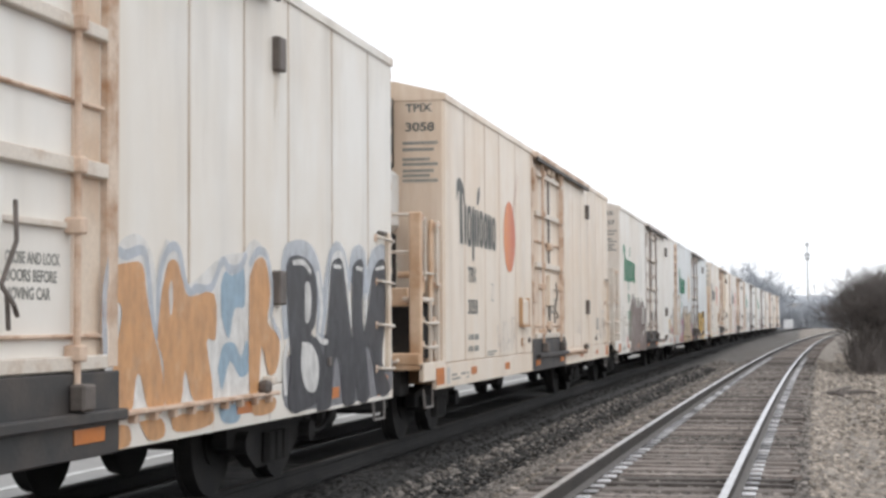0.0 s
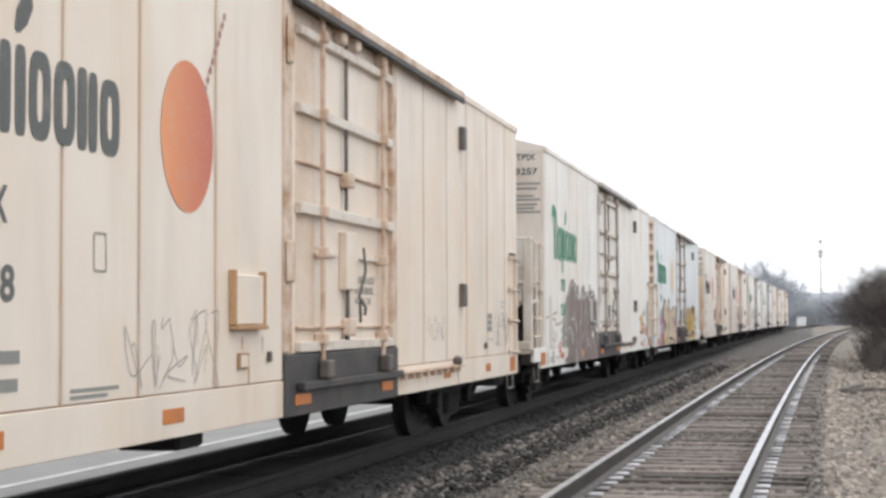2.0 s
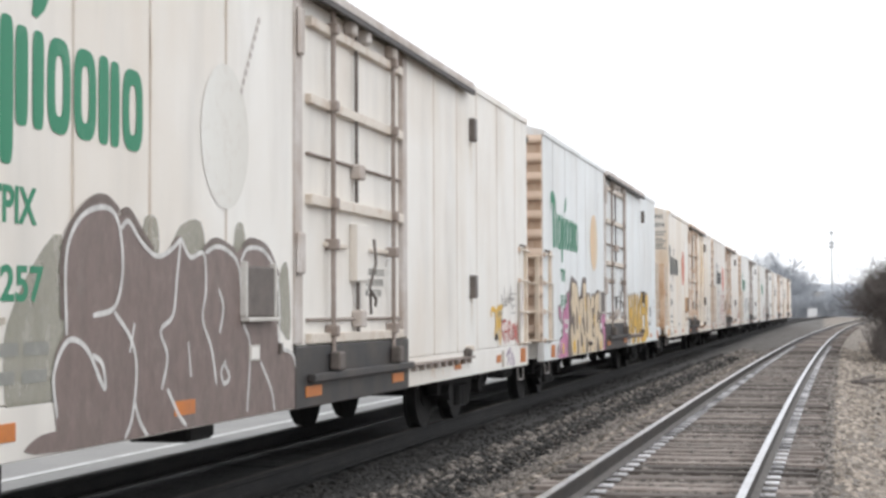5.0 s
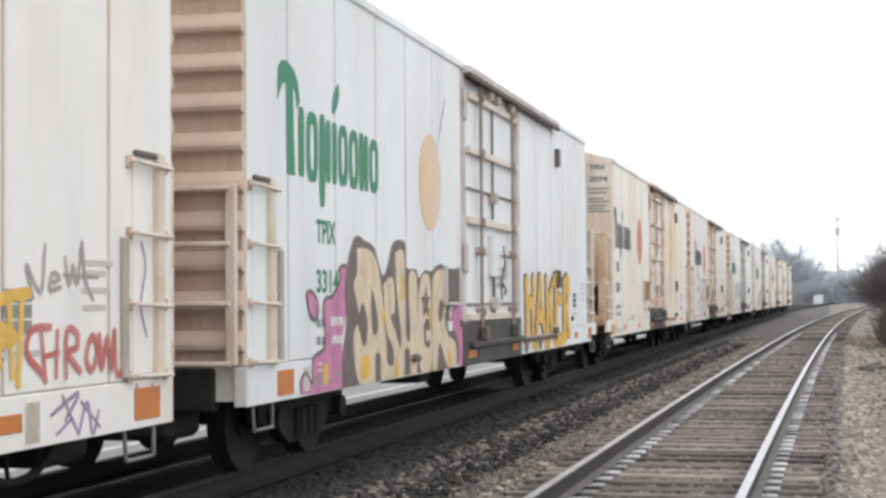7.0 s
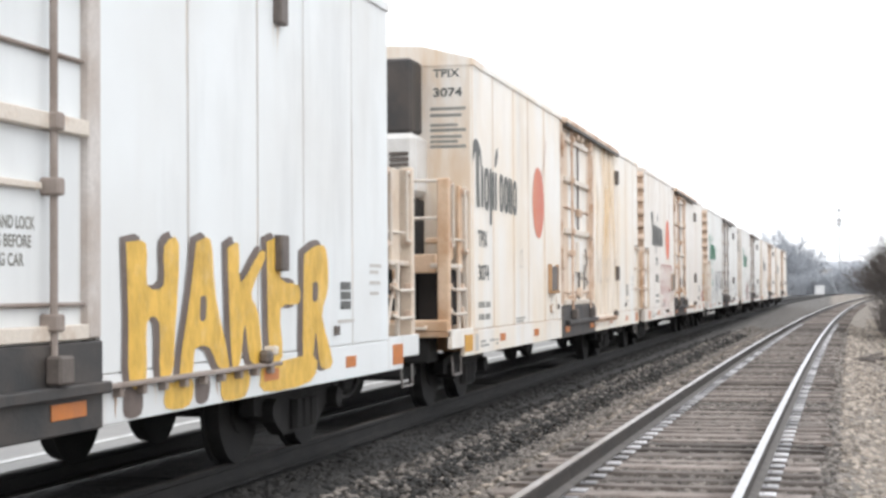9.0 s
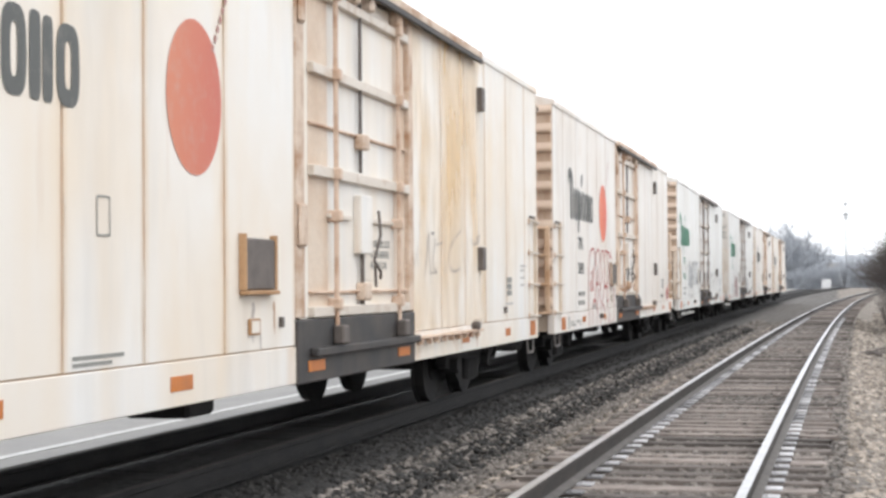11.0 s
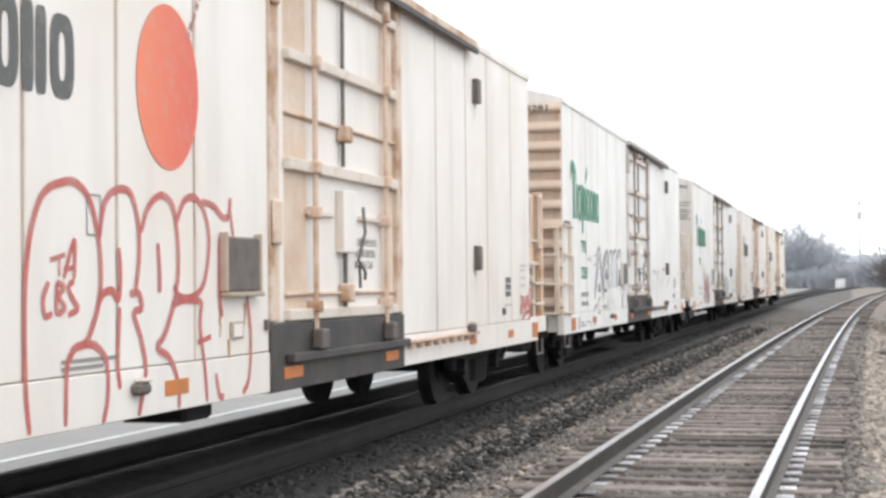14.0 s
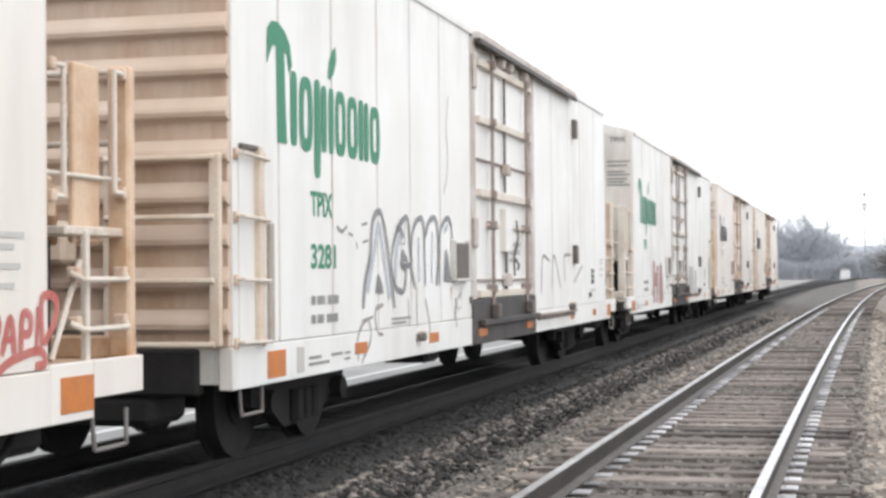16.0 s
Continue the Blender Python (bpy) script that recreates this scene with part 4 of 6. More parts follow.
def stain_wash(name, c):
    """Ochre stain, seeping in soft upright runs."""
    m, t, b = nodes_of(name)
    b.inputs["Base Color"].default_value = rgba(c)
    b.inputs["Roughness"].default_value = 0.7
    runs = noise_at(t, coords(t, (1.0, 1.0, 0.3)), 1.5, 4.0, 0.5)
    cover = add(t, "ShaderNodeMapRange", From_Min=0.42, From_Max=0.72, To_Min=0.0, To_Max=0.55)
    t.links.new(runs, cover.inputs["Value"])
    t.links.new(cover.outputs[0], b.inputs["Alpha"])
    return m


G_ORANGE = plain("spray_ochre", (0.58, 0.31, 0.14), (0.62, 0.44, 0.3), 0.45, 0.8)
G_BLUE = plain("spray_blue", (0.3, 0.42, 0.52))
G_BLACK = plain("spray_black", (0.045, 0.045, 0.052), (0.12, 0.12, 0.13), 0.35, 0.86)
G_BROWN = plain("spray_brown_grey", (0.2, 0.15, 0.135), (0.3, 0.25, 0.225), 0.35, 0.88)
G_DARK = plain("spray_umber", (0.15, 0.115, 0.1), (0.25, 0.2, 0.18), 0.35, 0.85)
G_PINK = plain("spray_pink", (0.56, 0.2, 0.36), (0.66, 0.38, 0.5), 0.5, 0.8)
G_CREAM = plain("spray_cream", (0.7, 0.57, 0.4), (0.74, 0.66, 0.53), 0.4, 0.88)
G_YELLOW = plain("spray_yellow", (0.76, 0.47, 0.08), (0.74, 0.56, 0.28), 0.45, 0.82)
G_RED = plain("spray_red", (0.52, 0.12, 0.1), (0.64, 0.32, 0.28), 0.5, 0.7)
G_PALEBLUE = plain("spray_pale_blue", (0.5, 0.54, 0.6), None, 0.35, 0.6)
G_WHITE = plain("spray_white", (0.75, 0.74, 0.72), None, 0.35, 0.7)
G_GREY = plain("spray_grey", (0.2, 0.2, 0.21), (0.45, 0.44, 0.43), 0.5)
G_SLATE = plain("spray_slate", (0.2, 0.2, 0.22), (0.3, 0.3, 0.32))
G_THIN = plain("marker_grey", (0.34, 0.31, 0.29), (0.55, 0.52, 0.48), 0.6)
G_PURPLE = plain("marker_purple", (0.34, 0.24, 0.36))
G_OLIVE = plain("spray_olive_grey", (0.3, 0.29, 0.23), None, 0.35, 0.5)
OCHRE_STAIN = stain_wash("ochre_stain", (0.83, 0.58, 0.29))


PATCHTAN = plain("tan_overpaint", (0.5, 0.44, 0.36), (0.6, 0.54, 0.46))


def patch(car, name, mat, pts, level, label=""):
    """A filled, slightly rounded sprayed shape."""
    bm = bmesh.new()
    ring_pts = smooth(list(pts) + [pts[0]], 3)[:-1]
    poly(bm, ring_pts, DX + 0.0015 + 0.0018 * level)
    part(name, bm, mat, car, label)


def star(car, y, z, r):
    bm = bmesh.new()
    arms = [((r if i % 2 == 0 else r * 0.42), math.pi / 2 + math.pi * i / 5) for i in range(10)]
    poly(bm, [(y + q * math.cos(a), z + q * math.sin(a)) for q, a in arms], DX + 0.0165)
    part("graffiti_star", bm, G_DARK, car, "dark painted star")


def strokes(car, name, mat, lines, w, level, wobble=0.0, label=""):
    """Free painted strokes; level lifts later coats over earlier ones."""
    for i, pts in enumerate(lines):
        bm = bmesh.new()
        ribbon(bm, smooth(pts, 5) if len(pts) > 2 else pts, w, DX + 0.0015 + 0.0018 * level + 0.0001 * (i % 12))
        part(name, bm, mat, car, label)


def coats(car, name, lines, w, fill, edge, rim=0.05, level=0, glow=None):
    if glow:
        strokes(car, name + "_halo", glow, lines, w + 4 * rim, level)
    strokes(car, name + "_outline", edge, lines, w + 2 * rim, level + 1)
    strokes(car, name, fill, lines, w, level + 2)


def scrawl(y0, y1, z0, z1, n, seed):
    r = random.Random(seed)
    out = []
    for i in range(n):
        y = y0 + (y1 - y0) * (i + 0.5) / n
        w, h = (y1 - y0) / n, z1 - z0
        out.append([(y + r.uniform(-w, w), z0 + h * r.random()) for _ in range(6)])
    return out


def marks_scribble(car):
    strokes(car, "scribble", G_THIN, scrawl(3.5, 4.95, 0.98, 1.5, 7, 3), 0.01, 0)
    strokes(car, "scribble", G_THIN, scrawl(15.3, 16.3, 1.0, 1.55, 6, 8), 0.014, 0)
    strokes(car, "scribble", G_THIN, scrawl(11.5, 12.3, 1.2, 1.5, 5, 9), 0.007, 0)


def marks_bold(car):
    strokes(car, "graffiti_halo", G_WHITE, [[(10.08, 1.36), (10.06, 1.71), (10.19, 1.86), (10.45, 1.83), (10.64, 1.35), (10.88, 1.89), (11.19, 1.58), (11.91, 1.8), (12.37, 1.85), (12.67, 1.95), (12.98, 1.51)]], 0.3, 0)
    patch(car, "graffiti_halo", G_WHITE, [(9.82, 0.87), (9.86, 1.22), (9.93, 1.5), (10.5, 1.5), (11.19, 1.58), (11.85, 1.84), (12.42, 1.9), (12.47, 0.92), (10.89, 0.89)], 0)
    strokes(car, "graffiti_edge", G_PALEBLUE, [[(9.86, 1.22), (9.84, 1.5), (9.86, 1.71), (9.97, 1.9), (10.16, 1.89), (10.41, 1.93), (10.5, 1.83), (10.58, 1.5), (10.67, 1.38), (10.69, 1.73), (10.84, 1.95), (11.03, 1.96), (11.15, 1.74), (11.26, 1.65)],
                                [(11.26, 1.65), (11.36, 1.7), (11.65, 1.71), (11.88, 1.91), (12.04, 1.86), (12.27, 1.88), (12.41, 1.99)],
                                [(12.47, 1.9), (12.67, 2.02), (12.9, 1.98), (13.04, 1.69), (13.01, 1.51), (13.24, 1.32)]], 0.07, 1)
    patch(car, "graffiti_ochre", G_ORANGE, [(9.95, 1.81), (10.16, 1.84), (10.41, 1.84), (10.48, 1.65), (10.6, 1.39), (10.72, 1.2), (10.79, 0.89), (10.53, 0.88), (10.39, 1.11), (10.31, 1.09), (10.22, 0.87), (9.82, 0.87), (9.91, 1.05), (10.04, 1.36), (10.09, 1.55), (9.97, 1.62), (9.94, 1.75)], 2, "ochre sprayed letter")
    patch(car, "graffiti_ochre", G_ORANGE, [(10.73, 1.65), (10.84, 1.86), (11, 1.88), (11.11, 1.74), (11.23, 1.64), (11.71, 1.67), (11.74, 1.34), (11.56, 1.32), (11.69, 0.91), (11.32, 0.9), (11.15, 1.13), (11.07, 0.9), (10.81, 0.9), (10.76, 1.2), (10.66, 1.35)], 2, "ochre sprayed letter")
    patch(car, "graffiti_ochre", G_ORANGE, [(12.47, 1.81), (12.63, 1.95), (12.85, 1.95), (12.97, 1.69), (12.91, 1.46), (13.2, 1.32), (13.15, 1.09), (12.94, 1.04), (12.76, 1.27), (12.68, 0.93), (12.47, 0.92)], 2, "ochre sprayed letter")
    patch(car, "graffiti_gap", G_WHITE, [(10.85, 1.66), (10.9, 1.75), (10.93, 1.62), (10.89, 1.5)], 3)
    patch(car, "graffiti_blue", G_BLUE, [(11.85, 1.73), (11.94, 1.84), (12.09, 1.81), (12.34, 1.88), (12.37, 1.59), (12.14, 1.56), (12.02, 1.34), (11.87, 1.5)], 2)
    patch(car, "graffiti_blue", G_BLUE, [(11.79, 1.11), (11.9, 1.29), (12.14, 1.3), (12.29, 1.2), (12.42, 1.33), (12.5, 1.11), (12.27, 1.04), (12.04, 1.17), (11.88, 0.96)], 2)
    patch(car, "graffiti_ochre", G_ORANGE, [(9.82, 0.81), (10.19, 0.81), (10.22, 0.68), (9.84, 0.67)], 2)
    patch(car, "graffiti_ochre", G_ORANGE, [(10.37, 0.82), (10.74, 0.82), (10.79, 0.7), (10.53, 0.69)], 2)
    patch(car, "graffiti_ochre", G_ORANGE, [(10.89, 0.82), (11.63, 0.83), (11.65, 0.72), (11.01, 0.71)], 2)
    patch(car, "graffiti_ochre", G_ORANGE, [(12.47, 0.84), (13.08, 0.85), (13.04, 0.74), (12.6, 0.73)], 2)
    patch(car, "graffiti_blue", G_BLUE, [(11.8, 0.83), (12.28, 0.84), (12.22, 0.71), (11.91, 0.72)], 2)
    patch(car, "graffiti_wash", G_SLATE, [(13.3, 1.14), (14.04, 1.31), (14.95, 1.35), (15.94, 1.24), (17.02, 1.06), (16.96, 0.76), (15.73, 0.7), (14.24, 0.7), (13.37, 0.75)], 0)
    strokes(car, "graffiti_halo", G_PALEBLUE, [[(13.4, 1.32), (13.36, 1.93), (13.6, 2.05), (14, 2.05), (14.25, 1.91), (14.35, 1.61), (14.35, 1.36), (14.7, 2.03), (15.07, 2.06), (15.26, 1.73)],
                                [(15.34, 1.84), (15.46, 2.07), (15.78, 2.08), (15.86, 1.74), (16.16, 2.08), (16.7, 2.12), (16.74, 1.63)]], 0.2, 1)
    strokes(car, "graffiti_halo", G_WHITE, [[(13.37, 0.85), (13.33, 1.13), (13.48, 1.32)],
                                [(14.25, 1.91), (14.38, 1.61), (14.31, 1.36)],
                                [(14.54, 1.31), (14.66, 1.82), (14.77, 2.04), (15.07, 2.05), (15.22, 1.73), (15.37, 1.41)]], 0.09, 2)
    strokes(car, "graffiti_halo", G_WHITE, [[(15.86, 1.74), (15.9, 1.51), (16.21, 1.97)]], 0.09, 2)
    patch(car, "graffiti_black", G_BLACK, [(13.38, 1.91), (13.49, 2.01), (13.84, 2.02), (14.13, 1.93), (14.25, 1.71), (14.18, 1.44), (14.06, 1.36), (14.35, 1.25), (14.46, 1.03), (14.36, 0.81), (14.04, 0.72), (13.45, 0.72), (13.49, 1.13), (13.42, 1.51)], 4, "black sprayed letter")
    patch(car, "graffiti_gap", G_WHITE, [(13.88, 1.8), (14, 1.8), (14.06, 1.66), (14, 1.47), (13.88, 1.48)], 5)
    patch(car, "graffiti_gap", G_WHITE, [(13.79, 1.29), (14.04, 1.27), (14.24, 1.15), (14.28, 0.98), (14.16, 0.85), (13.91, 0.88), (13.77, 1.05)], 5)
    patch(car, "graffiti_black", G_BLACK, [(14.67, 1.96), (14.77, 2.03), (15.03, 2.03), (15.18, 1.73), (15.37, 1.24), (15.46, 0.69), (15.08, 0.68), (14.95, 1.08), (14.77, 1.09), (14.64, 0.68), (14.22, 0.67), (14.41, 1.11), (14.56, 1.51)], 4, "black sprayed letter")
    patch(car, "graffiti_black", G_BLACK, [(15.38, 1.98), (15.54, 2.05), (15.78, 2.02), (15.74, 1.51), (16, 0.73), (15.56, 0.71), (15.37, 1.3)], 4, "black sprayed letter")
    patch(car, "graffiti_black", G_BLACK, [(16.12, 1.95), (16.32, 2.07), (16.61, 2.06), (16.63, 1.52), (16.48, 1.05), (16.82, 0.75), (16.32, 0.73), (16.05, 1.18), (15.73, 1.24), (15.9, 1.51)], 4, "black sprayed letter")
    strokes(car, "graffiti_glint", G_WHITE, [[(13.54, 1.96), (13.84, 1.97), (14.05, 1.89)],
                                [(14.74, 1.97), (14.99, 1.97)],
                                [(15.5, 1.98), (15.74, 1.97)]], 0.05, 6)
    strokes(car, "graffiti_glint", G_WHITE, [[(16.21, 1.99), (16.56, 2.02)],
                                [(14.18, 1.36), (14.35, 1.29), (14.55, 1.28)]], 0.05, 6)


def marks_brown(car):
    patch(car, "graffiti_haze", G_OLIVE, [(1.76, 1.17), (1.8, 1.39), (2.08, 1.71), (2.41, 1.89), (2.5, 1.41), (2.41, 0.85), (2.11, 0.74), (1.81, 0.92)], -2, "olive sprayed haze")
    patch(car, "graffiti_haze", G_OLIVE, [(3.5, 1.83), (3.53, 2.04), (3.72, 2.05), (3.75, 1.83)], -2)
    patch(car, "graffiti_haze", G_OLIVE, [(3.91, 1.84), (4.12, 2.03), (4.47, 2.07), (4.5, 1.8)], -2)
    patch(car, "graffiti_haze", G_OLIVE, [(5.07, 1.87), (5.14, 2.08), (5.29, 2.09), (5.33, 1.88)], -2)
    patch(car, "graffiti_haze", G_OLIVE, [(5.97, 1.4), (6.13, 1.79), (6.31, 1.79), (6.35, 1.22)], -2)
    patch(car, "graffiti_brown", G_BROWN, [(2.35, 0.79), (2.3, 1.07), (2.35, 1.24), (2.46, 1.37), (2.42, 1.76), (2.52, 1.93), (2.73, 2.08), (2.96, 2.12), (3.14, 2.04), (3.29, 2.05), (3.44, 1.94), (3.66, 1.82), (3.88, 1.85), (4.07, 1.96), (4.26, 1.84), (4.54, 1.88), (4.74, 1.93), (5.07, 1.87), (5.37, 1.95), (5.72, 1.93), (6.01, 1.73), (6.05, 1.22), (6.43, 1.1), (6.56, 0.66), (3.88, 0.66), (2.11, 0.68), (2.13, 0.77)], 1, "brown-grey sprayed bubble lettering")
    strokes(car, "graffiti_edge", G_DARK, [[(2.42, 1.41), (2.41, 1.76), (2.52, 1.95), (2.76, 2.1), (2.97, 2.13), (3.15, 2.06)],
                                [(3.17, 2.05), (3.29, 2.07), (3.45, 1.97), (3.66, 1.84)],
                                [(4.5, 1.88), (4.74, 1.95), (5.11, 1.89)]], 0.05, 2)
    strokes(car, "graffiti_edge", G_DARK, [[(5.26, 1.92), (5.45, 1.98), (5.8, 1.93), (6.07, 1.73)]], 0.05, 2)
    strokes(car, "graffiti_line", G_WHITE, [[(2.35, 0.86), (2.31, 1.11), (2.48, 1.29), (2.71, 1.24), (2.89, 1.05), (2.96, 1), (2.92, 1.14), (2.79, 1.2)],
                                [(2.46, 1.32), (2.45, 1.76), (2.6, 1.98), (2.86, 2.07), (3.07, 2.05), (3.17, 1.91), (3.19, 1.68), (3.08, 1.48), (2.79, 1.43)],
                                [(3.08, 1.45), (3.31, 1.29), (3.4, 1.1), (3.34, 0.81), (3.23, 0.67)]], 0.034, 3)
    strokes(car, "graffiti_line", G_WHITE, [[(3.17, 1.96), (3.28, 2.01), (3.45, 1.9), (3.69, 1.81), (3.91, 1.85), (4.1, 1.94)],
                                [(3.3, 1.2), (3.37, 1.38)],
                                [(3.37, 0.9), (3.46, 0.76), (3.58, 0.66)]], 0.034, 3)
    strokes(car, "graffiti_line", G_WHITE, [[(4.1, 1.94), (4.04, 1.7), (3.97, 1.43), (3.77, 1.33), (3.88, 1.16), (3.79, 0.95)],
                                [(3.88, 0.95), (4.07, 0.77), (4.2, 0.69)],
                                [(4.1, 1.94), (4.26, 1.82), (4.5, 1.85), (4.54, 1.6), (4.48, 1.4), (4.64, 1.2), (4.74, 0.94)]], 0.034, 3)
    strokes(car, "graffiti_line", G_WHITE, [[(4.54, 1.86), (4.74, 1.91), (4.98, 1.88), (5.18, 1.77), (5.25, 1.4), (5.41, 1.19), (5.35, 0.71)],
                                [(4.78, 1.61), (4.87, 1.48), (4.8, 1.3)],
                                [(4.88, 1.09), (4.99, 0.98), (4.88, 0.94), (4.83, 1.03), (4.92, 1.1)]], 0.034, 3)
    strokes(car, "graffiti_line", G_WHITE, [[(5.22, 1.82), (5.37, 1.92), (5.72, 1.91), (6.01, 1.73), (6.07, 1.4), (6.09, 1.18), (6.39, 1.1), (6.52, 0.88)],
                                [(5.64, 1.07), (5.88, 0.85), (5.96, 0.68)],
                                [(4.23, 1.25), (4.28, 1.01)]], 0.034, 3)
    strokes(car, "overpaint", PATCHTAN, [[(0.42, 1.81), (0.43, 0.95)]], 0.13, 0)
    strokes(car, "overpaint", PATCHTAN, [[(0.64, 1.44), (0.91, 1.43), (1.04, 1.35), (1.46, 1.37), (1.78, 1.41)],
                                [(-0.03, 1.47), (0.32, 1.48)],
                                [(0.64, 1.51), (1.17, 1.56)]], 0.045, 0)
    strokes(car, "scrawl", G_THIN, [[(0.58, 1.25), (0.65, 1.05), (0.74, 0.94), (0.83, 1.19), (0.7, 1.27)],
                                [(0.6, 1.12), (0.85, 1.08), (1.07, 1.14), (0.85, 1.22)],
                                [(0.66, 1.34), (0.65, 1.27), (0.8, 0.97)]], 0.02, 1)
    strokes(car, "scrawl", G_RED, [[(1.25, 0.97), (1.46, 1.04), (1.67, 1), (1.33, 0.94)],
                                [(1.35, 1), (1.35, 0.81), (1.5, 0.9), (1.59, 0.79)],
                                [(1.29, 0.91), (1.68, 0.91)]], 0.028, 1)
    strokes(car, "scrawl", G_RED, [[(1.44, 1.06), (1.48, 0.78)]], 0.028, 1)
    bars(car, "overpaint", PATCHTAN, [(0.62, 0.7, 0.16, 0.2)], SX + 0.009)
    strokes(car, "scrawl_yellow", G_YELLOW, [[(14.29, 1.37), (14.32, 1.45), (14.45, 1.47), (14.57, 1.42), (14.61, 1.27), (14.54, 1.1)],
                                [(14.63, 1.43), (14.79, 1.48), (15.04, 1.5)],
                                [(14.67, 1.43), (14.71, 1.1)]], 0.07, 1)
    strokes(car, "scrawl_yellow", G_YELLOW, [[(14.8, 1.47), (14.84, 1.04)],
                                [(14.94, 1.48), (14.9, 0.99)],
                                [(14.67, 1.33), (14.87, 1.26), (14.67, 1.23)]], 0.07, 1)
    strokes(car, "scrawl_olive", G_THIN, [[(15.07, 1.46), (14.99, 1.65), (15.15, 1.5), (15.2, 1.77)],
                                [(15.25, 1.55), (15.37, 1.58), (15.29, 1.61), (15.25, 1.52), (15.39, 1.53)],
                                [(15.43, 1.71), (15.48, 1.54), (15.53, 1.66), (15.58, 1.55), (15.64, 1.8)]], 0.03, 0)
    strokes(car, "scrawl_olive", G_THIN, [[(15.64, 1.8), (15.68, 1.58), (15.79, 1.45)],
                                [(15.41, 1.6), (15.85, 1.59)]], 0.03, 0)
    strokes(car, "scrawl_red", G_RED, [[(15.27, 1.31), (15.05, 1.3), (14.99, 1.18), (15.19, 1.04)],
                                [(15.15, 1.3), (15.2, 1)],
                                [(15.34, 1.3), (15.32, 1.02)]], 0.045, 2)
    strokes(car, "scrawl_red", G_RED, [[(15.18, 1.15), (15.36, 1.17)],
                                [(15.44, 1.01), (15.45, 1.28), (15.57, 1.27), (15.57, 1.19), (15.46, 1.16), (15.63, 1.04)],
                                [(15.71, 1.19), (15.77, 1.25), (15.83, 1.16), (15.76, 1.05), (15.69, 1.11), (15.71, 1.19)]], 0.045, 2)
    strokes(car, "scrawl_red", G_RED, [[(15.85, 1.27), (15.89, 1.05), (15.96, 1.24), (16.02, 1.04), (16.06, 1.29)],
                                [(16.06, 1.29), (16.09, 1.02), (16.18, 1.04)]], 0.045, 2)
    strokes(car, "scrawl_purple", G_PURPLE, [[(15.25, 0.82), (15.59, 0.93), (15.42, 0.78)],
                                [(15.39, 0.93), (15.59, 0.7)],
                                [(15.59, 0.69), (15.7, 0.87), (15.77, 0.68), (15.85, 0.82)]], 0.03, 1)
    strokes(car, "scrawl_purple", G_PURPLE, [[(15.32, 0.71), (15.51, 0.79)],
                                [(15.62, 0.88), (15.87, 0.71)],
                                [(16.37, 0.94), (16.39, 0.83), (16.52, 0.86), (16.39, 0.9)]], 0.03, 1)
    strokes(car, "scrawl_purple", G_PURPLE, [[(16.6, 0.93), (16.6, 0.82), (16.73, 0.83)],
                                [(16.44, 1.82), (16.5, 1.66), (16.43, 1.42), (16.52, 1.22)]], 0.03, 1)
    bars(car, "overpaint", PATCHTAN, [(14.98, 0.69, 0.15, 0.22)], SX + 0.009)


